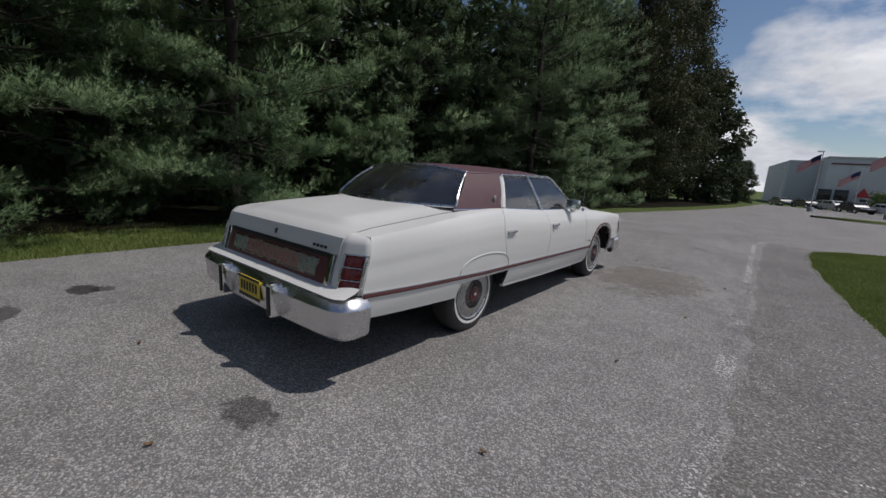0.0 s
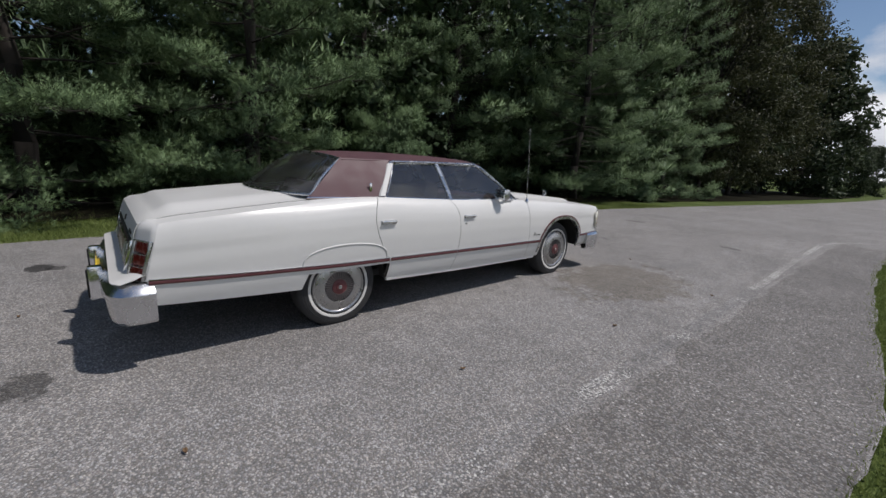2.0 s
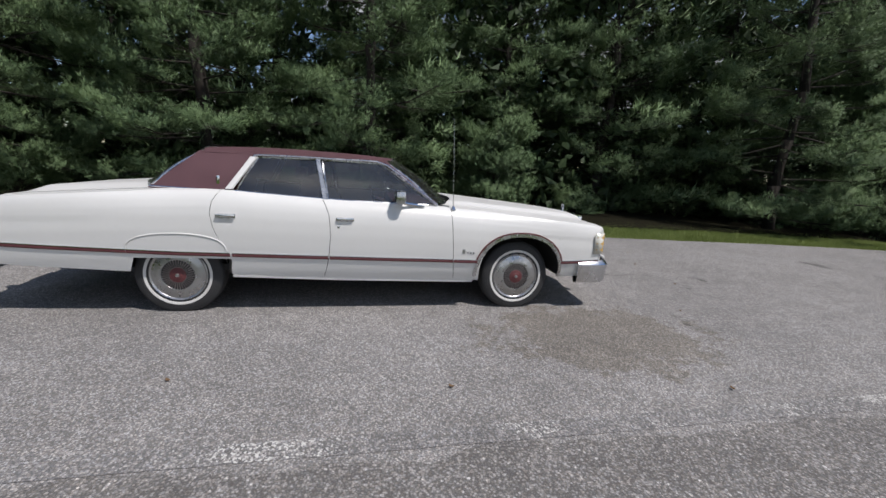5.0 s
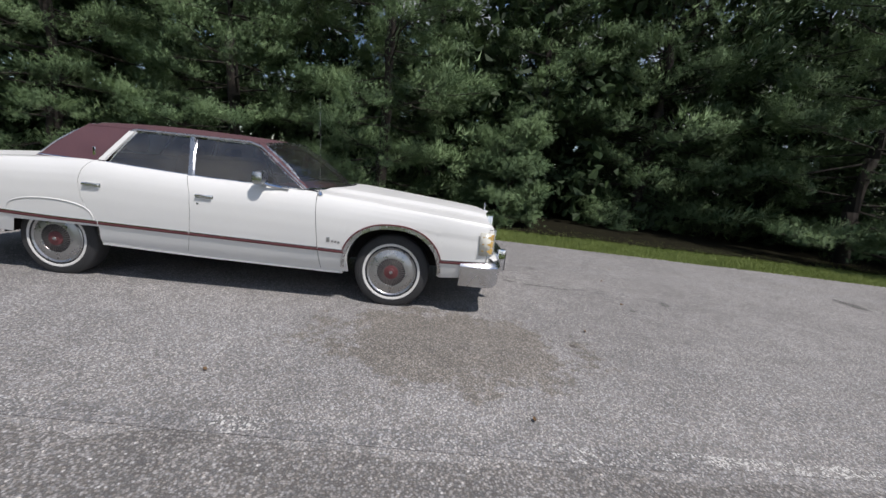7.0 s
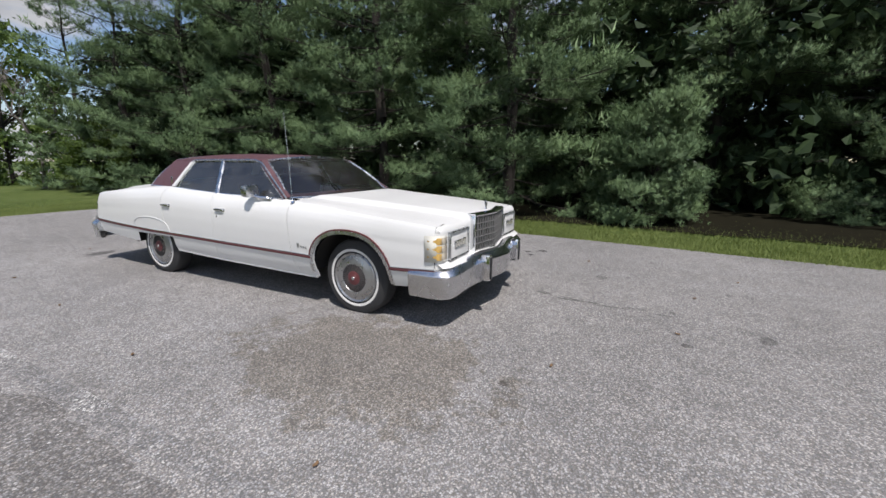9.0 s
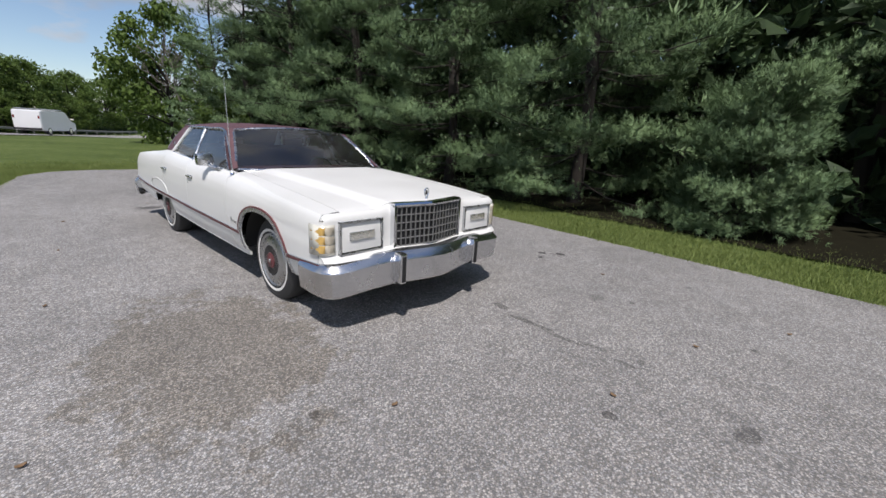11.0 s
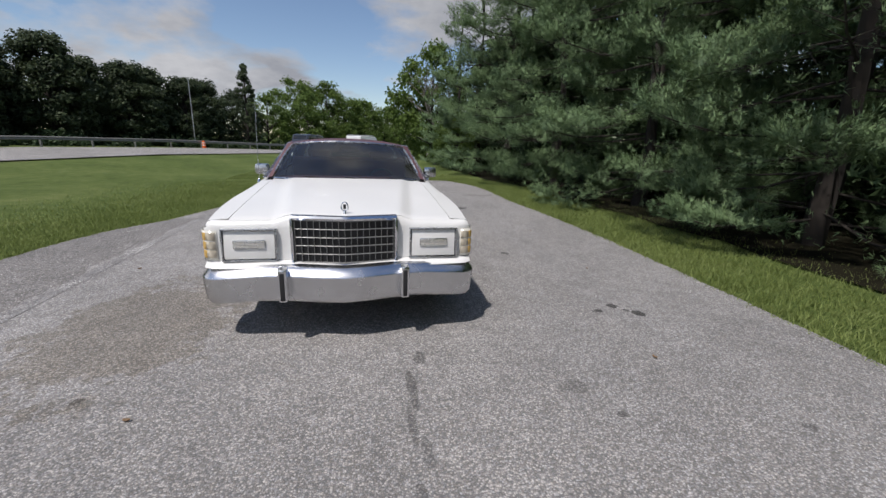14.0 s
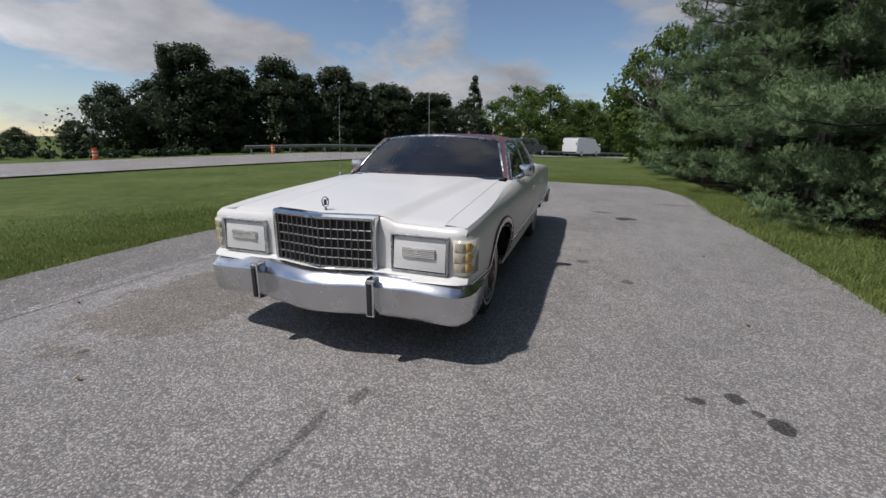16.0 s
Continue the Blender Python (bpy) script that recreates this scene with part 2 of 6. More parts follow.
    l.new(tone, col.inputs["Scale"])
    last = col.outputs[0]
    if damp is not None:
        brown = n.new("ShaderNodeMixRGB"); brown.blend_type = "MULTIPLY"
        l.new(damp, brown.inputs[0])
        l.new(last, brown.inputs[1])
        brown.inputs[2].default_value = (1.02, 0.975, 0.90, 1)
        last = brown.outputs[0]
    if paint:
        patches = math2("ADD", tex("ShaderNodeTexNoise", 1.7, 6.0).outputs["Fac"], math2("MULTIPLY", stone_tone.outputs[1], 0.75))
        over = n.new("ShaderNodeMixRGB")
        l.new(span(patches, wear, wear + 0.12, 0.0, 1.0), over.inputs[0])
        l.new(last, over.inputs[1])
        over.inputs[2].default_value = (*paint, 1)
        last = over.outputs[0]
    l.new(last, b.inputs["Base Color"])
    b.inputs["Roughness"].default_value = 0.86
    b.inputs["Specular IOR Level"].default_value = 0.3
    bp = n.new("ShaderNodeBump")
    bp.inputs["Strength"].default_value, bp.inputs["Distance"].default_value = 0.55, 0.006
    l.new(stones.outputs["Distance"], bp.inputs["Height"]); bp.invert = True
    l.new(bp.outputs[0], b.inputs["Normal"])
    return m


PAINT = surface("white_paint", (0.675, 0.672, 0.648), rough=0.36, coat=0.12, spread=0.025, scale=2.0, rough_spread=0.06)
VINYL = surface("burgundy_vinyl", (0.098, 0.045, 0.051), rough=0.55, spread=0.14, scale=6, bump=0.35, bump_scale=260)
BURGUNDY = surface("burgundy_rubber", (0.12, 0.035, 0.038), rough=0.45, spread=0.15, scale=9)
CHROME = surface("chrome", (0.72, 0.73, 0.75), rough=0.10, metal=1.0, spread=0.05, scale=5, rough_spread=0.05)
BUMPER_CHROME = surface("bumper_chrome", (0.66, 0.665, 0.68), rough=0.25, metal=1.0, spread=0.06, scale=4, rough_spread=0.07)
GRILLE_BRIGHT = surface("grille_bright", (0.20, 0.20, 0.195), rough=0.45, metal=0.35, spread=0.08, scale=20)
DULL_CHROME = surface("dull_chrome", (0.55, 0.56, 0.57), rough=0.26, metal=1.0, spread=0.1, scale=12)
RUBBER = surface("tyre_rubber", (0.033, 0.033, 0.034), rough=0.75, spread=0.25, scale=10, bump=0.2, bump_scale=90)
BLACK = surface("black_trim", (0.015, 0.015, 0.016), rough=0.5, spread=0.2)
UNDER = surface("under_dark", (0.018, 0.017, 0.016), rough=0.9, spread=0.3)
WHITEWALL = surface("whitewall", (0.62, 0.61, 0.58), rough=0.6, spread=0.08, scale=14)
CAP_METAL = surface("brushed_cap", (0.42, 0.42, 0.42), rough=0.30, metal=0.9, spread=0.08, scale=18)
CAP_RED = surface("cap_red", (0.115, 0.032, 0.034), rough=0.5, spread=0.12, scale=20)
CAP_RING = surface("cap_ring_metal", (0.40, 0.35, 0.34), rough=0.35, metal=0.7, spread=0.12, scale=30)
RED_LENS = surface("red_lens", (0.17, 0.012, 0.010), rough=0.25, coat=0.35, spread=0.2, scale=40)
PALE_AMBER = surface("pale_amber_lens", (0.46, 0.41, 0.32), rough=0.15, coat=0.6, spread=0.15, scale=40)
AMBER_LENS = surface("amber_lens", (0.58, 0.37, 0.11), rough=0.15, coat=0.6, spread=0.15, scale=40)
CLEAR_LENS = surface("clear_lens", (0.62, 0.60, 0.52), rough=0.12, coat=0.7, spread=0.1, scale=60)
BRONZE_PANEL = surface("pinkish_reflector", (0.30, 0.18, 0.15), rough=0.3, coat=0.3, spread=0.12, scale=25)
GREEN_REFLECTOR = surface("greenish_reflector", (0.25, 0.27, 0.22), rough=0.3, coat=0.3, spread=0.1, scale=25)
PLATE = surface("yellow_plate", (0.70, 0.52, 0.05), rough=0.5, spread=0.1)
SEAT = surface("burgundy_cloth", (0.075, 0.022, 0.028), rough=0.85, spread=0.2, scale=10, bump=0.2, bump_scale=160)
DASH = surface("dark_red_dash", (0.045, 0.014, 0.018), rough=0.6, spread=0.15)
GLASS = glass("window_glass", (0.86, 0.93, 0.90), gloss=0.30, dust=0.022)
SIDE_GLASS = glass("side_glass", (0.50, 0.54, 0.53), gloss=0.35, dust=0.05)
REAR_GLASS = glass("rear_glass", (0.78, 0.84, 0.82), gloss=0.55, dust=0.035)
SEAM = surface("shut_line", (0.05, 0.045, 0.04), rough=0.9)
BARK = surface("bark", (0.024, 0.019, 0.015), rough=0.95, spread=0.35, scale=8, bump=0.6, bump_scale=30)
NEEDLES = foliage("pine_needles", (0.046, 0.086, 0.042), (0.205, 0.295, 0.140), translucent=0.14)
# very dark tone: behind the pines it carries the shade in its colour
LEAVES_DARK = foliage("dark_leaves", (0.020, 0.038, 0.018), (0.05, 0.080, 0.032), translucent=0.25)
LEAVES_WOOD = foliage("wood_leaves", (0.026, 0.040, 0.022), (0.075, 0.100, 0.046), translucent=0.25)
LEAVES_OLIVE = foliage("olive_leaves", (0.030, 0.038, 0.018), (0.082, 0.090, 0.038), translucent=0.25)
LEAVES_MID = foliage("green_leaves", (0.045, 0.085, 0.018), (0.14, 0.20, 0.045), translucent=0.3)
GRASS_BLADES = foliage("grass_blades", (0.145, 0.190, 0.050), (0.245, 0.295, 0.098), rough=0.6, translucent=0.35)


# ---- mesh helpers ----
def thing(name, label, category, at=(0, 0, 0), turn=0.0, group="", kind=""):
    """An empty at a thing's base, which carries its parts."""
    ob = new(name)
    ob.empty_display_size = 0.2
    ob.matrix_world = pose(*at, 0, 0, turn)
    return tagged(ob, label, category, group, kind)


def part(name, bm, mat, parent=None, label="", smooth=True, solid=0.0, angle=40):
    """Links a bmesh as one mesh under its thing."""
    me = bpy.data.meshes.new(name)
    bmesh.ops.recalc_face_normals(bm, faces=bm.faces)
    if smooth:
        for f in bm.faces:
            f.smooth = True
        for e in bm.edges:
            if len(e.link_faces) == 2 and e.calc_face_angle(0.0) > radians(angle):
                e.smooth = False
    bm.to_mesh(me)
    bm.free()
    me.materials.append(mat)
    ob = new(name, me)
    ob.parent = parent
    if solid:
        mod = ob.modifiers.new("thickness", "SOLIDIFY")
        mod.thickness, mod.offset = solid, 0.0
        if solid >= 0.004:
            ob.modifiers.new("crisp", "EDGE_SPLIT").split_angle = radians(45)
    if label:
        ob["label"] = label
    return ob


def add_box(bm, c, s, bevel=0.0, turn=None, segments=2):
    r = bmesh.ops.create_cube(bm, size=1.0)
    vs = r["verts"]
    bmesh.ops.scale(bm, vec=s, verts=vs)
    if bevel:
        es = list({e for v in vs for e in v.link_edges})
        out = bmesh.ops.bevel(bm, geom=es, offset=bevel, segments=segments, affect="EDGES", profile=0.6)
        vs = list({v for f in out["faces"] for v in f.verts} | {v for v in vs if v.is_valid})
    if turn is not None:
        bmesh.ops.rotate(bm, cent=(0, 0, 0), matrix=turn.to_matrix() if isinstance(turn, Euler) else turn, verts=vs)
    bmesh.ops.translate(bm, vec=c, verts=vs)
    return vs


def box(c, s, bevel=0.0, turn=None):
    bm = bmesh.new()
    add_box(bm, c, s, bevel, turn)
    return bm


def add_grid(bm, rows, close_u=False, close_v=False):
    """A sheet through rows of points."""
    g = [[bm.verts.new(p) for p in row] for row in rows]
    nr, nc = len(g), len(g[0])
    for i in range(nr if close_u else nr - 1):
        for j in range(nc if close_v else nc - 1):
            a, b, c, d = g[i][j], g[i][(j + 1) % nc], g[(i + 1) % nr][(j + 1) % nc], g[(i + 1) % nr][j]
            q = []
            for v in (a, b, c, d):
                if v not in q:
                    q.append(v)
            bm.faces.new(q)
    return g


def grid(rows, close_u=False, close_v=False):
    bm = bmesh.new()
    add_grid(bm, rows, close_u, close_v)
    return bm


def add_tube(bm, points, radius, sides=8, caps=True):
    """A round bar along points; radius may be a list."""
    pts = [Vector(p) for p in points]
    rings = []
    for i, p in enumerate(pts):
        d = (pts[min(i + 1, len(pts) - 1)] - pts[max(i - 1, 0)]).normalized()
        side = d.cross(Vector((0, 0, 1)))
        if side.length < 1e-3:
            side = d.cross(Vector((1, 0, 0)))
        side.normalize()
        up = side.cross(d)
        r = radius[i] if isinstance(radius, (list, tuple)) else radius
        rings.append([p + r * (math.cos(2 * math.pi * k / sides) * side + math.sin(2 * math.pi * k / sides) * up)
                      for k in range(sides)])
    g = add_grid(bm, rings, close_v=True)
    if caps:
        bm.faces.new(g[0]); bm.faces.new(g[-1])


def tube(points, radius, sides=8):
    bm = bmesh.new()
    add_tube(bm, points, radius, sides)
    return bm


def sweep(section, stations, closed=True):
    """section: (out, up) pairs; stations: (point, out direction, up direction)."""
    rows = [[Vector(p) + o * Vector(a) + u * Vector(b) for o, u in section] for p, a, b in stations]
    bm = bmesh.new()
    g = add_grid(bm, rows, close_v=closed)
    if closed:
        bm.faces.new(g[0]); bm.faces.new(g[-1])
    return bm


def lathe(profile, x0=0.0, sides=48, sign=1):
    """Turned about the x axis; profile: (x, radius) pairs."""
    rows = []
    for k in range(sides):
        a = 2 * math.pi * k / sides
        rows.append([(x0 + sign * px, r * math.cos(a), r * math.sin(a)) for px, r in profile])
    return grid(rows, close_u=True)


def interp(table):
    xs, ys = [a for a, _ in table], [b for _, b in table]
    return lambda v: float(np.interp(v, xs, ys))


def spline(table):
    """A smooth curve through a table (monotone steps eased by cubic Hermite)."""
    xs = np.array([a for a, _ in table]); ys = np.array([b for _, b in table])
    m = np.gradient(ys, xs)

    def f(v):
        v = min(max(v, xs[0]), xs[-1])
        i = min(int(np.searchsorted(xs, v, side="right")) - 1, len(xs) - 2)
        i = max(i, 0)
        h = xs[i + 1] - xs[i]
        t = (v - xs[i]) / h
        return float((2 * t**3 - 3 * t**2 + 1) * ys[i] + (t**3 - 2 * t**2 + t) * h * m[i]
                     + (-2 * t**3 + 3 * t**2) * ys[i + 1] + (t**3 - t**2) * h * m[i + 1])
    return f


def frange(a, b, n):
    return [a + (b - a) * i / (n - 1) for i in range(n)]


def smooth01(t):
    t = min(max(t, 0.0), 1.0)
    return t * t * (3 - 2 * t)


# ---- the sedan ----
CAR_AT = (-3.0, 4.516, 0.0)
car = thing("car", "white four-door sedan with burgundy vinyl roof parked on the asphalt drive", "car", CAR_AT)
HUB_Y, HUB_Z, TYRE_R = 1.5365, 0.352, 0.335
LOW = 0.985  # the body sits a little lower than its outlines

half_width = spline([(-2.90, 0.955), (-2.5, 0.985), (-2.0, 1.0), (-1.0, 1.008), (0.0, 1.012), (1.0, 1.008), (1.8, 1.0), (2.2, 0.988), (2.42, 0.972)])
crest = spline([(-2.90, 0.975), (-2.6, 1.003), (-2.2, 1.040), (-1.7, 1.082), (-1.2, 1.108), (-0.8, 1.09), (-0.35, 1.068), (0.54, 1.045), (1.0, 1.022), (1.4, 0.992), (1.8, 0.960), (2.2, 0.925), (2.42, 0.903)])
belly = interp([(0.0, -0.085), (0.10, -0.05), (0.26, -0.02), (0.40, -0.006), (0.58, 0.0), (0.74, -0.006), (0.84, -0.02), (0.91, -0.042), (0.96, -0.068), (1.0, -0.105)])
ROCKER = interp([(-2.86, 0.455), (-1.93, 0.400), (-1.1, 0.375), (-0.2, 0.345), (1.06, 0.325), (1.98, 0.36), (2.42, 0.40)])


def side_x(y, z):
    zt = crest(y)
    s = min(max((z - 0.33) / (zt - 0.33), 0), 1)
    crisp = 0.62 * max(smooth01((y - 0.9) / 1.1), smooth01((-1.5 - y) / 1.0)) if s > 0.74 else 0.0
    return half_width(y) + belly(s) * (1 - crisp)


def side_rows(y0_of_z, y1_of_z, low, sign, ny, nz=26, inner=None, ys=None, top_pad=()):
    """A side panel between two shut lines, from its lower edge up over the shoulder."""
    rows = []
    a, b = y0_of_z(0.8), y1_of_z(0.8)
    for i in range(ny):
        u = ys[i] if ys else i / (ny - 1)
        y_mid = a + (b - a) * u
        zl, zt = low(y_mid), crest(y_mid)
        row = []
        for j in range(nz):
            t = j / (nz - 1)
            t = 1 - (1 - t) ** 1.5
            z = zl + (zt - zl) * t
            y = y0_of_z(z) + (y1_of_z(z) - y0_of_z(z)) * u
            row.append((sign * side_x(y, z), y, z))
        if inner:
            for f in (0.3, 0.65, 1.0):
                x0 = side_x(y, zt)
                xi, zi = inner(y)
                row.append((sign * (x0 + (xi - x0) * f), y, zt + (zi - zt) * smooth01(f)))
        rows.append(row)
    return rows


seam_rear = interp([(0.33, -1.100), (0.42, -1.098), (0.53, -1.085), (0.60, -1.115), (0.70, -1.175), (0.80, -1.215), (0.92, -1.238), (1.02, -1.222), (1.08, -1.19), (1.13, -1.155)])
seam_mid = interp([(0.33, -0.335), (0.45, -0.300), (0.56, -0.282), (0.75, -0.268), (0.93, -0.280), (1.02, -0.315), (1.08, -0.352)])
seam_front = interp([(0.32, 0.885), (0.5, 0.862), (1.04, 0.818)])
GAP = 0.0026
ARCH_Y, ARCH_Z, ARCH_RY, ARCH_RZ = 1.535, 0.372, 0.435, 0.415


def front_arch(y):
    d = abs(y - ARCH_Y) / ARCH_RY
    return ARCH_Z + ARCH_RZ * (1 - min(d, 1) ** 2.3) ** (1 / 2.3) if d < 1 else -1


def low_quarter(y):
    return 0.528 if -1.905 < y else ROCKER(y)


def low_fender(y):
    return max(ROCKER(y), front_arch(y))


hood_edge = lambda y: 0.80 - 0.02 * smooth01((1.6 - y) / 1.6)
trunk_edge = lambda y: 0.775
crown_z = lambda y: crest(y) + 0.010

quarter_ys = sorted(set(frange(0, 1, 46) + [0.5905, 0.5925]))
fender_ys = sorted(set(frange(0, 1, 58) + [((ARCH_Y - ARCH_RY + d) - 0.84) / (2.40 - 0.84) for d in (-0.001, 0.003, 0.01, 0.02, 0.035)]
                       + [((ARCH_Y + ARCH_RY - d) - 0.84) / (2.40 - 0.84) for d in (-0.001, 0.003, 0.01, 0.02, 0.035)]))
for sg in (1, -1):
    part("quarter_panel", grid(side_rows(lambda z: -2.838, lambda z: seam_rear(z) - GAP, low_quarter, sg, len(quarter_ys), ys=quarter_ys,
                                         inner=lambda y: (trunk_edge(y) + 0.004, crown_z(y)) if y < -1.72 else (0.80, crest(y) + 0.012))), PAINT, car, solid=0.004)
    part("door", grid(side_rows(lambda z: seam_rear(z) + GAP, lambda z: seam_mid(z) - GAP, ROCKER, sg, 22,
                                inner=lambda y: (0.865, crest(y) + 0.006))), PAINT, car, solid=0.004)
    part("door", grid(side_rows(lambda z: seam_mid(z) + GAP, lambda z: seam_front(z) - GAP, ROCKER, sg, 24,
                                inner=lambda y: (0.865, crest(y) + 0.006))), PAINT, car, solid=0.004)
    part("fender", grid(side_rows(lambda z: seam_front(z) + GAP, lambda z: 2.40, low_fender, sg, len(fender_ys), ys=fender_ys,
                                  inner=lambda y: (hood_edge(y) + 0.004, crown_z(y)))), PAINT, car, solid=0.004)
    # dark channels behind the shut lines
    for seam in (seam_rear, seam_mid, seam_front):
        zs = frange(ROCKER(seam(0.4)) + 0.01, crest(seam(1.05)) - 0.012, 16)
        bm = bmesh.new()
        add_grid(bm, [[(sg * (side_x(seam(z) + d, z) - 0.007), seam(z) + d, z) for d in (-0.02, 0.02)] for z in zs])
        part("shut_line", bm, SEAM, car)
    # crease of the skirt over the rear wheel
    pts = []
    for k in range(25):
        a = math.pi * k / 24
        y = -1.498 - 0.375 * math.cos(a)
        z = 0.578 + 0.165 * math.sin(a) ** 0.62
        pts.append((sg * (side_x(y, z) + 0.001), y, z))
    part("skirt_crease", tube(pts, 0.0075, 6), PAINT, car)
    # inner wheel housings
    for hy, ry, rz in ((HUB_Y, 0.45, 0.44), (-HUB_Y, 0.42, 0.40)):
        rows = []
        for k in range(17):
            a = math.pi * k / 16
            y, z = hy + ry * math.cos(a), HUB_Z + 0.03 + rz * math.sin(a)
            rows.append([(sg * 0.56, y, z), (sg * 0.945, y, z)])
        part("wheel_housing", grid(rows), UNDER, car, solid=0.006)
        bm = bmesh.new()
        vs = [bm.verts.new((sg * 0.57, hy + ry * math.cos(math.pi * k / 16), HUB_Z + 0.03 + rz * math.sin(math.pi * k / 16))) for k in range(17)]
        bm.faces.new(vs)
        part("wheel_housing_wall", bm, UNDER, car, solid=0.004)

# mouldings along the sides
strip_z = interp([(-2.83, 0.622), (-1.5, 0.572), (-0.29, 0.553), (0.85, 0.536), (1.12, 0.530), (1.95, 0.528), (2.40, 0.545)])


def side_strip(name, y0, y1, dz, tall, proud, mat, sg, label=""):
    st = []
    for y in frange(y0, y1, max(6, int(abs(y1 - y0) * 22))):
        z = strip_z(y) + dz
        st.append(((sg * side_x(y, z), y, z), (sg, 0, 0), (0, 0, 1)))
    h = tall / 2
    return part(name, sweep([(-0.006, -h), (proud * 0.6, -h), (proud, -h * 0.5), (proud, h * 0.5), (proud * 0.6, h), (-0.006, h)], st), mat, car, label)


SPANS = [(-2.83, -1.095), (-1.078, -0.288), (-0.276, 0.856), (0.866, 1.098), (1.972, 2.40)]
for sg in (1, -1):
    for y0, y1 in SPANS:
        side_strip("side_moulding", y0, y1, -0.005, 0.028, 0.011, BURGUNDY, sg, "burgundy rubber side moulding")
        side_strip("moulding_trim", y0, y1, 0.0135, 0.010, 0.012, CHROME, sg, "thin chrome edge")
    for (name, r_add, w, proud, mat) in (("arch_lip", 0.012, 0.034, 0.011, DULL_CHROME), ("arch_moulding", 0.036, 0.013, 0.012, BURGUNDY)):
        st = []
        for k in range(41):
            a = math.pi * (k / 40)
            c, s = math.cos(a), math.sin(a)
            e = 2 / 2.3
            y = ARCH_Y - (ARCH_RY + r_add) * math.copysign(abs(c) ** e, c)
            z = ARCH_Z + (ARCH_RZ + r_add) * abs(s) ** e
            if z < 0.515 and mat is BURGUNDY:
                continue
            nv = Vector((0, (y - ARCH_Y) / ARCH_RY, max(z - ARCH_Z, 0) / ARCH_RZ)).normalized()
            st.append(((sg * side_x(y, max(z, 0.36)), y, z), (sg, 0, 0), nv))
        h = w / 2
        part(name, sweep([(-0.01, -h), (proud, -h), (proud, h), (-0.01, h)], st), mat, car)
    # rocker bright sill
    st = [((sg * (side_x(y, ROCKER(y)) - 0.004), y, ROCKER(y) - 0.012), (sg, 0, 0), (0, 0, 1)) for y in frange(-1.09, 1.08, 20)]
    part("rocker_sill", sweep([(-0.03, -0.02), (0.004, -0.012), (0.008, 0.012), (-0.03, 0.016)], st), PAINT, car)

# hood, cowl, deck
glass_foot = lambda x: 0.915 - 0.235 * (abs(x) / 0.84) ** 2.2


def hood_z(x, y):
    crease_x = 0.40 + (2.45 - y) * 0.115
    dome = 0.034 * (1 - smooth01((abs(x) - crease_x + 0.02) / 0.13)) * smooth01((y - 0.55) / 0.5)
    mid_crown = 0.014 * (1 - (abs(x) / 0.8) ** 2)
    return crown_z(y) + dome + mid_crown


def hood_front(x):
    return 2.425 if abs(x) > 0.42 else 2.425 + 0.080 * (1 - abs(x) / 0.42)


xs = sorted(set(frange(-0.80, 0.80, 65)))
rows = []
for v in frange(0, 1, 40):
    row = []
    for x in xs:
        y0, y1 = glass_foot(x) + 0.045, hood_front(x)
        y = y0 + (y1 - y0) * v
        xe = x * hood_edge(y) / 0.80
        row.append((xe, y, hood_z(xe, min(y, 2.42)) - (0.012 * smooth01((v - 0.965) / 0.035))))
    rows.append(row)
part("hood", grid(rows), PAINT, car, solid=0.004)
part("cowl", grid([[(x, glass_foot(x) + d, crown_z(0.8) + z) for x in frange(-0.86, 0.86, 31)]
                   for d, z in ((0.052, 0.004), (0.03, -0.012), (-0.03, -0.012))]), BLACK, car, "dark cowl vent strip")
deck_foot = lambda x: -1.955 + 0.235 * (abs(x) / 0.78) ** 2.4
rows = []
for v in frange(0, 1, 34):
    row = []
    for x in frange(-0.775, 0.775, 41):
        y0, y1 = -2.915, deck_foot(x) + 0.035
        y = y0 + (y1 - y0) * v
        z = crown_z(y) + 0.046 * (1 - smooth01((abs(x) - 0.48) / 0.29)) * smooth01((y + 2.95) / 0.30) + 0.006
        if v == 0:
            z -= 0.02
        row.append((x, y, z))
    rows.append(row)
rear_face = [[(x, -2.915 - 0.012 * k, crown_z(-2.88) - 0.012 - d) for x in frange(-0.775, 0.775, 41)] for k, d in ((1, 0.012), (1.6, 0.06), (1.4, 0.122))]
part("trunk_lid", grid(list(reversed(rear_face)) + rows), PAINT, car, solid=0.004)

# nose
def shoulder_z(y, x):
    """Height at which the fender's outer skin has the half width x."""
    z = crest(y)
    while z > 0.6 and side_x(y, z) < x:
        z -= 0.002
    return z


def nose_y(x):
    a = abs(x)
    return 2.455 - (0.0 if a < 0.87 else 0.060 * (1 - math.sqrt(max(0, 1 - ((a - 0.87) / 0.10) ** 2))))


rows = [[(x, nose_y(x), z) for x in frange(-0.968, 0.968, 79)] for z in (0.56, 0.60, 0.70, 0.80, 0.86)]
for f in (0.4, 0.75, 0.93, 1.0):
    row = []
    for x in frange(-0.968, 0.968, 79):
        a = abs(x)
        top = hood_z(x, 2.40) - 0.010 if a < 0.80 else shoulder_z(2.40, a)
        lift = 1 - math.sqrt(max(0.0, 1 - f * f))
        row.append((x, nose_y(x) + (2.402 - nose_y(x)) * lift + (0.060 * (1 - a / 0.42) * f if a < 0.42 else 0), min(0.855, top) + (top - min(0.855, top)) * f))
    rows.append(row)
part("nose_panel", grid(rows), PAINT, car, solid=0.004)
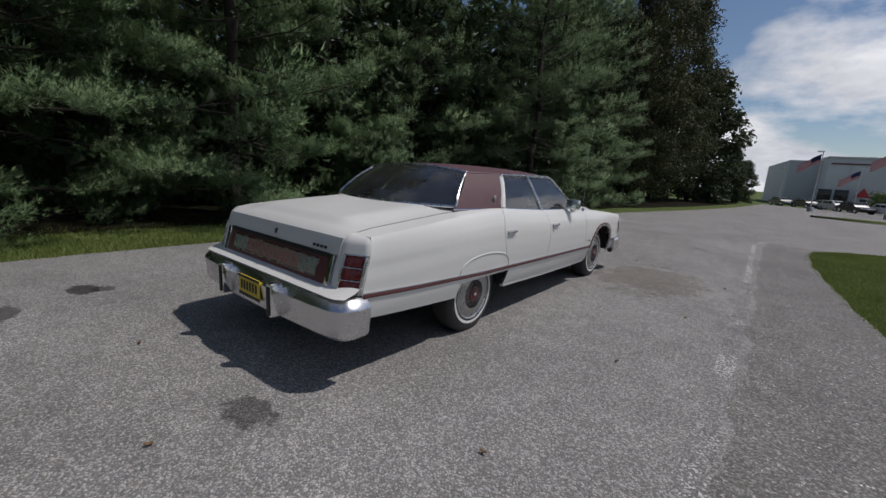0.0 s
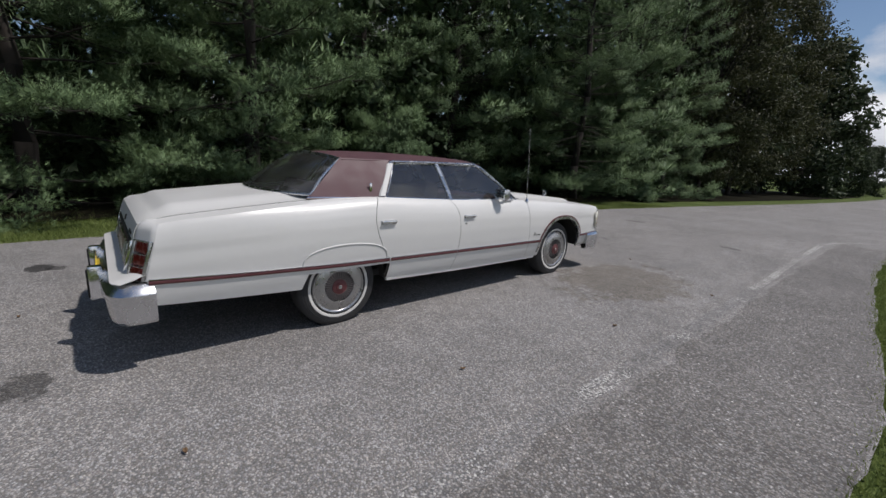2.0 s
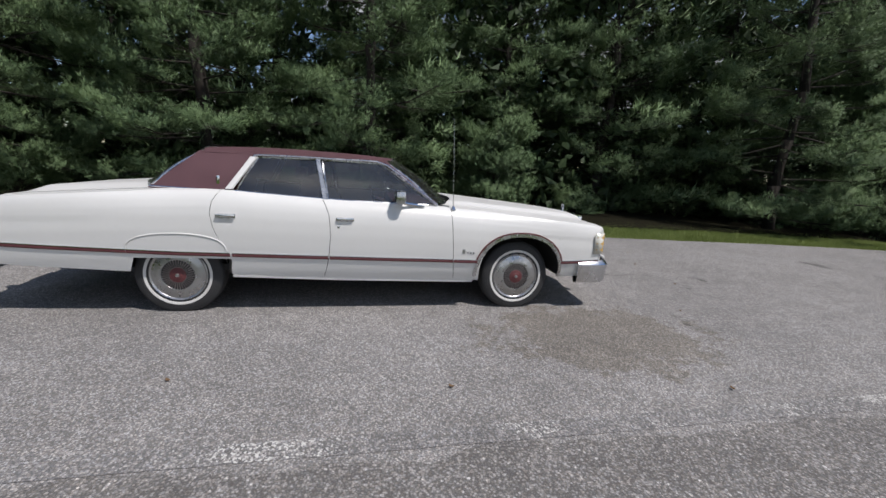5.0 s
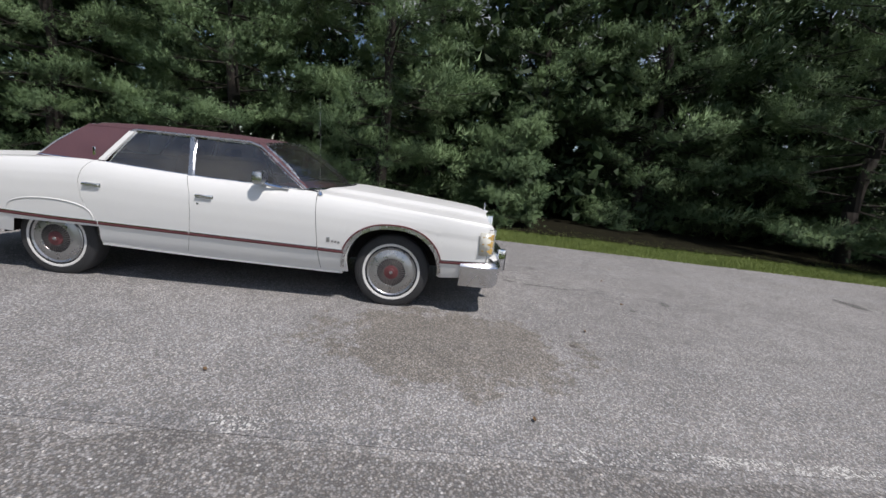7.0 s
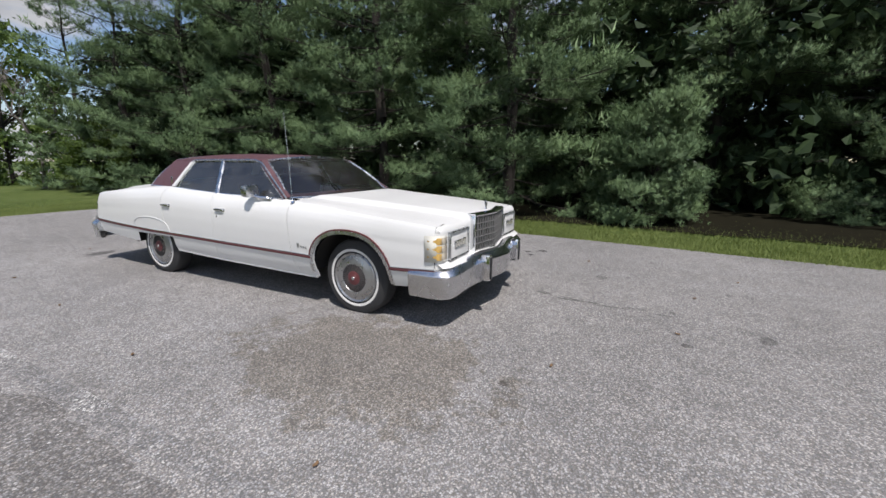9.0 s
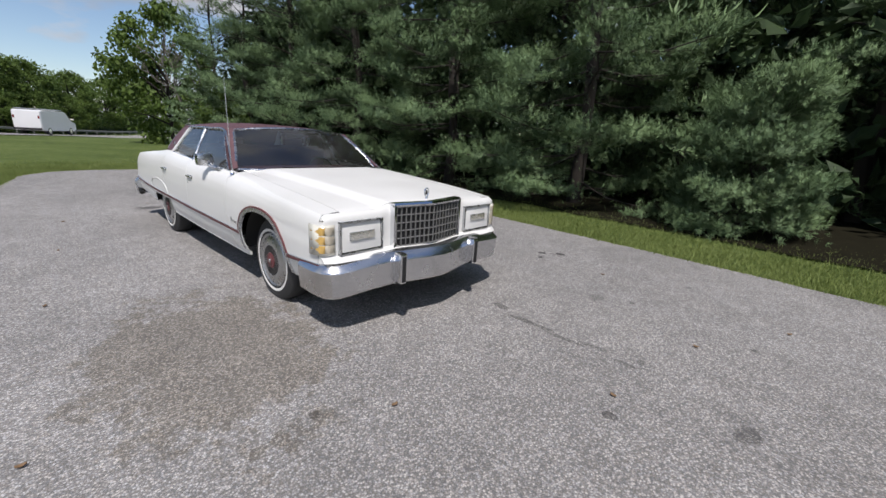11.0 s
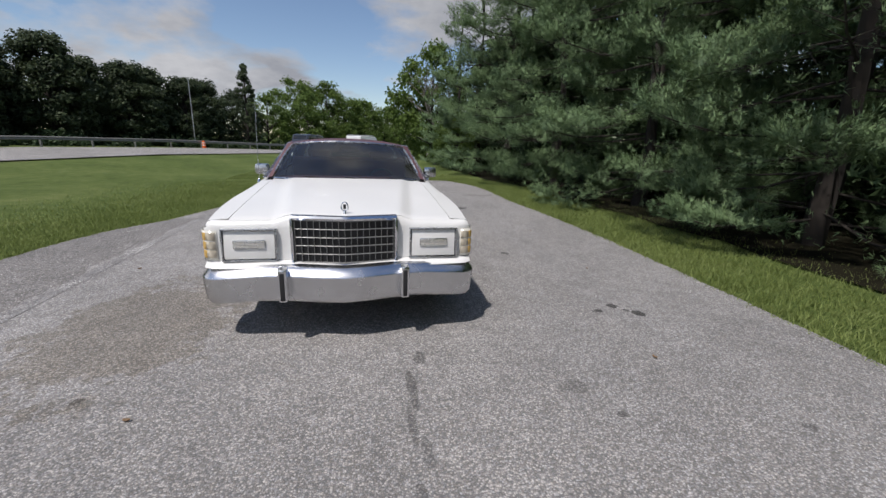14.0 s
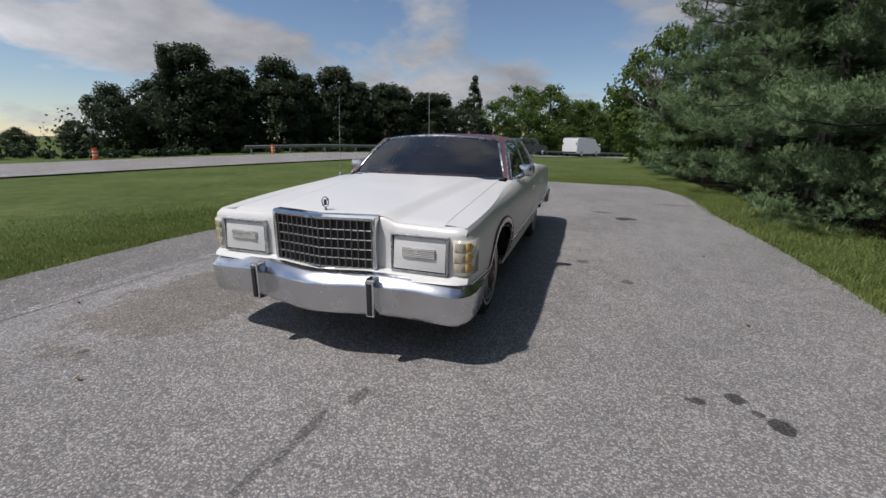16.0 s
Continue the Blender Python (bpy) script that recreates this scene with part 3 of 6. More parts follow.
part("nose_shelf", grid([[(x, nose_y(x) + d * (1 - 0.55 * abs(x)) + 0.02 * (1 - abs(x)), z) for x in frange(-0.965, 0.965, 41)]
                         for d, z in ((-0.01, 0.612), (0.03, 0.604), (0.085, 0.592), (0.12, 0.575))]), PAINT, car, solid=0.004)
# tail
tail_y = lambda x: -2.892 + (0.05 * max(0, (abs(x) - 0.86) / 0.1) ** 2)
part("tail_panel", grid([[(x, tail_y(x) - d, z) for x in frange(-0.80, 0.80, 33)]
                         for d, z in ((0.0, 0.965), (0.012, 0.90), (0.022, 0.75), (0.022, 0.655))]), PAINT, car, solid=0.004)
part("tail_shelf", grid([[(x, tail_y(x) - d, z) for x in frange(-0.955, 0.955, 41)]
                         for d, z in ((0.0, 0.672), (0.022, 0.662), (0.05, 0.645), (0.125, 0.622))]), PAINT, car, solid=0.004)


def tail_cap(z, turn):
    """Plan of a rear corner at one height: across the rear face, then round to the side."""
    top = crest(-2.850)
    k = min(max((z - top + 0.050) / 0.050, 0.0), 1.0)
    back, wide, r = -2.926 + 0.052 * (1 - math.sqrt(1 - k * k)), side_x(-2.838, z) + 0.001, 0.026
    pts = [(x, back) for x in frange(0.752, wide - r, 9)]
    pts += [(wide - r + r * math.sin(a), back + r - r * math.cos(a)) for a in frange(math.pi / 16, math.pi / 2, 8)] + [(wide, -2.826)]
    inner = 0.012 * k
    return [(turn * x, min(y + 0.50 * max(0.0, x - 0.80), -2.826), z + inner * min(1.0, max(0.0, (0.90 - x) / 0.14))) for x, y in pts]


# painted rear corners that carry the tail lamps
for sg in (1, -1):
    top = crest(-2.850)
    part("tail_end", grid([tail_cap(z, sg) for z in (0.625, 0.70, 0.80, 0.88, *[top - 0.05 + 0.05 * math.sin(a) for a in frange(0, math.pi / 2, 8)])]
                          + [[(x, -2.826, z + 0.002) for x, y, z in tail_cap(top, sg)]]), PAINT, car, solid=0.004)
part("rear_floor", box((0, -2.42, 0.53), (1.84, 0.96, 0.03), 0.01), UNDER, car)

# greenhouse
wind = lambda u, v: (u * (0.825 + (0.655 - 0.825) * v), glass_foot(0.84 * u) * (1 - v) + (0.335 - 0.115 * abs(u) ** 2.2) * v + 0.02 * math.sin(math.pi * v),
                     (1.052 - 0.0 * u) * (1 - v) + (1.462 - 0.045 * abs(u) ** 2.2) * v + 0.018 * math.sin(math.pi * v))
back = lambda u, v: (u * (0.785 + (0.628 - 0.785) * v), deck_foot(0.78 * u) * (1 - v) + (-1.462 + 0.075 * abs(u) ** 2.2) * v - 0.015 * math.sin(math.pi * v),
                     1.132 * (1 - v) + (1.470 - 0.046 * abs(u) ** 2.2) * v + 0.015 * math.sin(math.pi * v))
us = frange(-1, 1, 25)
part("windshield", grid([[wind(u, v) for u in us] for v in frange(0, 1, 9)]), GLASS, car, "tinted windshield glass")
part("rear_window", grid([[back(u, v) for u in us] for v in frange(0, 1, 9)]), REAR_GLASS, car, "dark rear window glass")
roof_edge_x = spline([(-1.42, 0.655), (-1.0, 0.705), (-0.5, 0.72), (0.0, 0.712), (0.24, 0.69)])
roof_edge_z = spline([(-1.42, 1.418), (-1.0, 1.424), (-0.5, 1.43), (0.0, 1.424), (0.24, 1.412)])
roof_mid_z = spline([(-1.47, 1.472), (-1.2, 1.490), (-0.8, 1.500), (-0.4, 1.496), (0.0, 1.486), (0.34, 1.464)])
rows = []
for v in frange(0, 1, 31):
    row = []
    for u in frange(-1, 1, 33):
        a = abs(u)
        y0, y1 = -1.465 + 0.075 * a ** 2.2, 0.338 - 0.115 * a ** 2.2
        y = y0 + (y1 - y0) * v
        xe, ze, zm = roof_edge_x(y), roof_edge_z(y), roof_mid_z(y)
        row.append((u * xe, y, zm + (ze - zm) * a ** 2.6))
    rows.append(row)
part("roof", grid(rows), VINYL, car, "burgundy vinyl roof cover", solid=0.006)
for sg in (1, -1):
    def sail(u, v):
        top = Vector((0.712, -0.955, 1.422)).lerp(Vector((0.648, -1.395, 1.424)), u)
        foot = Vector((0.872, -1.135, 1.118)).lerp(Vector((0.790, -1.715, 1.126)), u)
        p = foot.lerp(top, v)
        p.x += 0.014 * math.sin(math.pi * v)
        return (sg * p.x, p.y, p.z)
    part("sail_panel", grid([[sail(u, v) for u in frange(-0.02, 1.03, 15)] for v in frange(-0.09, 1.03, 14)]), VINYL, car, "burgundy vinyl sail panel", solid=0.006)
    part("sail_trim", tube([sail(u, -0.05) for u in frange(-0.02, 1.03, 14)], 0.008, 6), CHROME, car)
    # quarter shoulder filling up to the sail panel
    part("belt_filler", grid([[(sg * (0.795 + 0.0 * y), y, crest(y) + 0.012) for y in frange(-1.72, -1.16, 12)],
                              [(sg * (0.66), y, crest(y) + 0.03) for y in frange(-1.78, -1.16, 12)]]), PAINT, car, solid=0.004)
    # small ornament on the sail panel
    bm = box((sg * 0.842, -1.205, 1.192), (0.010, 0.026, 0.078), 0.004)
    part("sail_emblem", bm, CHROME, car, "small chrome emblem plate")
    # A pillar cover and trims
    A0, A1 = Vector((0.868, 0.700, 1.052)), Vector((0.716, 0.195, 1.420))
    B0, B1 = Vector((0.820, 0.665 + 0.04, 1.056)), Vector((0.652, 0.222, 1.424))
    rows = [[tuple(Vector((sg * q.x, q.y, q.z + 0.006)) for q in [A0.lerp(A1, t).lerp(B0.lerp(B1, t), f)])[0] for f in (0, 0.33, 0.66, 1)] for t in frange(0, 1, 8)]
    part("a_pillar", grid(rows), VINYL, car, "burgundy windshield pillar", solid=0.008)
    rail = [A0.lerp(A1, t) for t in frange(0, 0.93, 7)]
    rail += [Vector((0.722, 0.13, 1.424)), Vector((0.728, 0.02, 1.428))]
    rail += [Vector((roof_edge_x(y) + 0.006, y, roof_edge_z(y) - 0.004)) for y in frange(-0.15, -0.90, 9)]
    rail += [Vector((0.724, -0.935, 1.414)), Vector((0.742, -0.975, 1.378))]
    part("drip_rail", tube([(sg * p.x, p.y, p.z) for p in rail], 0.011, 8), DULL_CHROME, car, "chrome drip rail")
    C0, C1 = Vector((0.726, -0.945, 1.405)), Vector((0.882, -1.115, 1.122))
    rows = []
    for t in frange(0, 1, 7):
        p = C0.lerp(C1, t)
        rows.append([(sg * (p.x + dx), p.y + dy, p.z) for dx, dy in ((-0.004, -0.028), (0.012, -0.02), (0.012, 0.026), (-0.004, 0.034))])
    part("door_frame", grid(rows), PAINT, car, "white rear door window frame", solid=0.004)
    # side glass
    for name, tl, tr, br, bl in (("rear_door_glass", (-0.905, 1.402), (-0.415, 1.414), (-0.335, 1.066), (-1.062, 1.105)),
                                 ("front_door_glass", (-0.362, 1.414), (0.170, 1.406), (0.682, 1.052), (-0.298, 1.064))):
        rows = []
        for v in frange(0, 1, 7):
            row = []
            for u in frange(0, 1, 15):
                y = (tl[0] + (tr[0] - tl[0]) * u) * v + (bl[0] + (br[0] - bl[0]) * u) * (1 - v)
                z = (tl[1] + (tr[1] - tl[1]) * u) * v + (bl[1] + (br[1] - bl[1]) * u) * (1 - v)
                row.append((sg * (0.892 - 0.50 * (z - 1.06) + 0.012 * math.sin(math.pi * v)), y, z))
            rows.append(row)
        part(name, grid(rows), SIDE_GLASS, car, "dark tinted side window glass")
        edge = rows[0][::1] + [r[-1] for r in rows[1:]] + rows[-1][::-1][1:] + [r[0] for r in rows[::-1][1:]]
        part("window_trim", tube(edge, 0.0065, 5), DULL_CHROME, car, "thin bright window trim")
        part("window_liner", tube([(p[0] - sg * 0.016, p[1], p[2] + 0.002) for p in edge], 0.011, 5), DASH, car, "dark red inner window liner")
    bm = bmesh.new()
    add_grid(bm, [[(sg * (0.898 - 0.50 * (z - 1.06) + d), -0.318 - 0.075 * (z - 1.06) / 0.35 + w, z) for w, d in ((-0.024, 0), (-0.02, 0.012), (0.012, 0.012), (0.018, 0))]
                  for z in frange(1.06, 1.42, 6)])
    part("b_pillar", bm, DULL_CHROME, car, "bright thin window pillar", solid=0.004)
    part("belt_trim", tube([(sg * 0.888, y, crest(y) + 0.004) for y in frange(-1.07, 0.69, 20)], 0.006, 6), CHROME, car)
for name, fn in (("windshield_trim", wind), ("rear_window_trim", back)):
    loop = [fn(u, 0) for u in us] + [fn(1, v) for v in frange(0.1, 1, 9)] + [fn(u, 1) for u in us[::-1]][1:] + [fn(-1, v) for v in frange(1, 0, 10)][1:]
    part(name, tube(loop, 0.0135, 8), DULL_CHROME, car, "chrome window surround")


# bumpers
def bumper(path, section, mat, name, drop=None):
    st = []
    n = len(path)
    for i, (x, y) in enumerate(path):
        a, b = path[max(i - 1, 0)], path[min(i + 1, n - 1)]
        t = Vector((b[0] - a[0], b[1] - a[1], 0)).normalized()
        out = Vector((t.y, -t.x, 0))
        if out.dot(Vector((x, y, 0))) < 0:
            out = -out
        st.append(((x, y, drop(x) if drop else 0), out, (0, 0, 1)))
    return part(name, sweep(section, st), mat, car, "dented chrome bumper", angle=25)


def mirrored(half):
    return [(x, y) for x, y in half] + [(-x, y) for x, y in half[::-1] if x > 0]


front_path = mirrored([(1.0, 2.17), (1.004, 2.28), (1.0, 2.40), (0.985, 2.47), (0.945, 2.525), (0.88, 2.553), (0.75, 2.568), (0.6, 2.582), (0.43, 2.602), (0.3, 2.632), (0.15, 2.668), (0.0, 2.690)])
rear_path = mirrored([(0.995, -2.80), (1.002, -2.86), (1.0, -2.92), (0.985, -2.97), (0.945, -3.012), (0.88, -3.035), (0.75, -3.048), (0.6, -3.055), (0.43, -3.062), (0.3, -3.068), (0.15, -3.072), (0.0, -3.074)])
SECTION = [(-0.11, 0.612), (-0.065, 0.611), (-0.045, 0.602), (0.0, 0.556), (0.006, 0.545), (0.004, 0.520), (-0.002, 0.45), (-0.010, 0.37), (-0.026, 0.350), (-0.07, 0.345), (-0.10, 0.40)]
bumper(front_path, [(o, z - 0.012) for o, z in SECTION], BUMPER_CHROME, "front_bumper", drop=lambda x: -0.026 * smooth01((abs(x) - 0.5) / 0.45))
bumper(rear_path, [(o, z + 0.008) for o, z in SECTION], BUMPER_CHROME, "rear_bumper")
for sg in (1, -1):
    for gx, gy, dy, z0 in ((0.425, 2.612, 1, 0.482), (0.36, -3.065, -1, 0.50)):
        guard = part("bumper_guard", box((sg * gx, gy + dy * 0.022, z0), (0.064, 0.085, 0.245), 0.016), CHROME, car, "chrome bumper guard")
        part("rubber_strip", box((sg * gx, gy + dy * 0.067, z0 - 0.004), (0.032, 0.012, 0.205), 0.005), BLACK, guard, "black rubber strip")

# grille with a slight prow
gr_y = lambda x: 2.490 + 0.062 * (1 - abs(x) / 0.385)
part("grille_backing", grid([[(x, gr_y(x) - 0.022, z) for x in frange(-0.358, 0.355, 9)] for z in (0.585, 0.935)]), BLACK, car, solid=0.004)
for z, h, d in ((0.938, 0.030, 0.07), (0.588, 0.020, 0.055)):
    st = [((x, gr_y(x), z), (0, 1, 0), (0, 0, 1)) for x in frange(-0.378, 0.378, 17)]
    part("grille_surround", sweep([(-d, -h / 2), (0.004, -h / 2), (0.012, 0), (0.002, h / 2), (-d, h / 2)], st), CHROME, car, "chrome grille surround")
for sg in (1, -1):
    part("grille_surround", box((sg * 0.372, gr_y(0.372) - 0.018, 0.763), (0.022, 0.06, 0.35), 0.006), CHROME, car, "chrome grille surround")
for k in range(6):
    z = 0.606 + 0.312 * k / 5
    st = [((x, gr_y(x) - 0.004, z), (0, 1, 0), (0, 0, 1)) for x in frange(-0.362, 0.362, 9)]
    part("grille_bar", sweep([(-0.030, -0.0028), (0.001, -0.0028), (0.003, 0), (0.001, 0.0028), (-0.030, 0.0028)], st), GRILLE_BRIGHT, car)
for k in range(17):
    x = -0.350 + 0.70 * k / 16
    part("grille_upright", box((x, gr_y(x) - 0.007, 0.76), (0.0036, 0.016, 0.315), 0.001), GRILLE_BRIGHT, car)
# headlamp doors and corner lamps
for sg in (1, -1):
    cx, cz = sg * 0.662, 0.735
    part("headlight_recess", box((cx, 2.459, cz), (0.356, 0.012, 0.222), 0.002), BLACK, car, "dark gap round the headlight cover")
    cover = part("headlight_cover", box((cx, 2.464, cz), (0.338, 0.03, 0.206), 0.006, Euler((radians(4), 0, 0))), PAINT, car, "closed white headlight cover")
    bm = bmesh.new()
    for dx, dz, sx, sz in ((0, 0.114, 0.372, 0.012), (0, -0.114, 0.372, 0.012), (0.180, 0, 0.012, 0.24), (-0.180, 0, 0.012, 0.24)):
        add_box(bm, (cx + dx, 2.468, cz + dz), (sx, 0.036, sz), 0.004)
    part("headlight_bezel", bm, DULL_CHROME, car, "dull chrome headlight bezel")
    part("cover_bar", box((cx, 2.482, cz + 0.008), (0.215, 0.016, 0.062), 0.006), DULL_CHROME, cover, "ribbed grey insert bar")
    for k in range(5):
        part("cover_rib", box((cx, 2.491, cz - 0.014 + 0.011 * k), (0.205, 0.004, 0.003)), CLEAR_LENS, cover)
    # wrap-round corner lamps: pale towards the front, amber towards the side
    for k in range(3):
        z = 0.668 + 0.064 * k
        for pts, mat, words in (([(0.880, 2.466), (0.917, 2.462), (0.943, 2.451)], PALE_AMBER, "pale amber corner lamp lens"),
                                ([(0.943, 2.451), (0.960, 2.441), (0.972, 2.425), (0.980, 2.39), (0.986, 2.345)], AMBER_LENS, "amber corner lamp lens")):
            rows = [[(sg * (x + o * (x - 0.6)), y + o * 0.2, z + dz) for x, y in pts] for o, dz in ((0.0, -0.027), (0.010, -0.0262), (0.013, 0.0), (0.010, 0.0262), (0.0, 0.027))]
            part("corner_lamp", grid(rows), mat, car, words, solid=0.003)
    pts = [(0.868, 2.462), (0.917, 2.460), (0.949, 2.446), (0.971, 2.423), (0.980, 2.388), (0.987, 2.325)]
    bm = bmesh.new()
    add_grid(bm, [[(sg * (x + 0.006), y, z) for x, y in pts] for z in (0.625, 0.84)])
    part("lamp_housing", bm, CLEAR_LENS, car, "pale corner lamp housing", solid=0.003)
    # tail lamps: three lenses in a bright frame
    lamp = part("tail_lamp_housing", box((sg * 0.884, -2.924, 0.752), (0.132, 0.016, 0.238), 0.003), UNDER, car, "dark tail lamp housing")
    for dx, dz, sx, sz in ((0.066, 0, 0.009, 0.246), (-0.066, 0, 0.009, 0.246), (0, 0.120, 0.140, 0.009), (0, -0.120, 0.140, 0.009), (0, 0.040, 0.126, 0.007), (0, -0.040, 0.126, 0.007)):
        part("tail_lamp_frame", box((sg * (0.884 + dx), -2.934, 0.752 + dz), (sx, 0.016, sz), 0.0025), DULL_CHROME, lamp, "chrome tail lamp frame")
    for k in (-1, 0, 1):
        rows = [[(sg * 0.884 + 0.061 * u, -2.931 - 0.005 * (1 - u ** 4) * (1 - w ** 4), 0.752 + 0.080 * k + 0.036 * w) for u in frange(-1, 1, 7)] for w in frange(-1, 1, 7)]
        part("tail_lamp", grid(rows), RED_LENS, lamp, "red tail lamp lens", solid=0.003)
    for o in (lamp, *lamp.children):
        for v in o.data.vertices:
            v.co.y += 0.50 * max(0.0, abs(v.co.x) - 0.80)  # swept with the corner
    part("applique_end", box((sg * 0.712, -2.928, 0.752), (0.045, 0.034, 0.205), 0.008), CHROME, car, "chrome end block")
# rear applique between the lamps
part("applique_band", box((0, -2.924, 0.752), (1.375, 0.024, 0.195), 0.006), BURGUNDY, car, "dark red rear applique")
part("applique_shade", box((0, -2.932, 0.838), (1.37, 0.022, 0.032), 0.008), BLACK, car)
bm = bmesh.new()
for dz, sz in ((0.056, 0.010), (-0.056, 0.010)):
    add_box(bm, (0, -2.939, 0.745 + dz), (1.18, 0.012, sz), 0.003)
for sg in (1, -1):
    add_box(bm, (sg * 0.585, -2.939, 0.745), (0.010, 0.012, 0.118), 0.003)
part("applique_rim", bm, DULL_CHROME, car, "chrome rim round the rear panel")
part("applique_panel", box((0, -2.936, 0.745), (1.16, 0.012, 0.104), 0.003), BRONZE_PANEL, car, "pinkish centre panel")
for sg in (1, -1):
    part("reverse_lamp", box((sg * 0.475, -2.940, 0.745), (0.20, 0.010, 0.098), 0.003), GREEN_REFLECTOR, car, "pale greenish reversing lamp")
part("trunk_lock", box((0, -2.940, 0.905), (0.022, 0.012, 0.042), 0.006), BLACK, car, "chrome trunk lock emblem")
for k in range(4):
    part("letter_bar", box((0.50 + 0.042 * k, -2.940, 0.885), (0.026, 0.006, 0.018), 0.002), BLACK, car, "small dark badge letter")
plate = part("number_plate", box((0, -3.0820, 0.50), (0.305, 0.008, 0.155), 0.003), PLATE, car, "yellow number plate")
for k in range(6):
    part("plate_bar", box((-0.105 + 0.042 * k, -3.0880, 0.505), (0.024, 0.004, 0.07), 0.002), BLACK, plate)
part("plate_edge", box((0, -3.0875, 0.432), (0.305, 0.005, 0.022), 0.002), BLACK, plate)
part("plate_edge", box((0, -3.0875, 0.568), (0.305, 0.005, 0.018), 0.002), BLACK, plate)

# door handles, locks, script badge
for sg in (1, -1):
    for y in (-1.115, -0.145):
        hx = side_x(y, 0.902)
        part("handle_recess", box((sg * (hx + 0.002), y, 0.902), (0.008, 0.155, 0.036), 0.004), DULL_CHROME, car)
        part("door_handle", box((sg * (hx + 0.018), y, 0.907), (0.020, 0.145, 0.022), 0.007), CHROME, car, "chrome door handle")
    part("door_lock", box((sg * (side_x(-0.2, 0.835) + 0.002), -0.20, 0.835), (0.006, 0.020, 0.020), 0.005), DULL_CHROME, car)
    for y, ln, dz in ((0.955, 0.030, 0.010), (0.995, 0.022, 0.0), (1.024, 0.020, -0.003), (1.052, 0.022, -0.007)):
        part("badge_bar", box((sg * (side_x(y, 0.62) + 0.002), y, 0.62 + dz), (0.004, ln, 0.044 if y < 0.97 else 0.020), 0.002), CAP_METAL, car, "small script badge")

# hood ornament
bm = bmesh.new()
add_tube(bm, [(0, 2.45, 0.945), (0, 2.45, 0.985)], [0.016, 0.007], 10)
part("ornament_stem", bm, CHROME, car)
ring = [(0.024 * math.cos(2 * math.pi * k / 16), 2.45, 1.012 + 0.034 * math.sin(2 * math.pi * k / 16)) for k in range(17)]
part("hood_ornament", tube(ring, 0.0055, 6), CHROME, car, "small chrome hood ornament ring")
part("ornament_core", box((0, 2.45, 1.012), (0.020, 0.008, 0.038), 0.004), BLACK, car)

# mirrors
for sg in (1, -1):
    bm = bmesh.new()
    add_box(bm, (sg * 0.990, 0.335, 1.122), (0.160, 0.095, 0.122), 0.034)
    mirror = part("door_mirror", bm, DULL_CHROME, car, "chrome door mirror")
    part("mirror_arm", tube([(sg * 0.975, 0.345, 1.08), (sg * 0.955, 0.41, 1.06), (sg * 0.93, 0.50, 1.048)], [0.016, 0.017, 0.020], 8), CHROME, mirror)
    part("mirror_foot", box((sg * 0.925, 0.50, 1.044), (0.05, 0.13, 0.012), 0.005), CHROME, mirror)
    part("mirror_glass", box((sg * 0.990, 0.286, 1.122), (0.118, 0.004, 0.080), 0.002), GLASS, mirror)

# antenna
base = part("antenna", tube([(0.925, 0.845, 1.02), (0.925, 0.843, 1.045), (0.924, 0.84, 1.06)], [0.022, 0.014, 0.006], 10), CHROME, car, "thin chrome whip antenna")
part("antenna_mast", tube([(0.924, 0.84, 1.05), (0.92, 0.825, 1.45), (0.915, 0.80, 1.86)], [0.0035, 0.0028, 0.002], 5), DULL_CHROME, base)

# wipers
for sg in (0.0, 0.42):
    part("wiper", tube([(0.02 - sg, 0.965, 1.052), (0.30 - sg, 0.90, 1.078), (0.46 - sg, 0.87, 1.085)], 0.006, 5), BLACK, car)


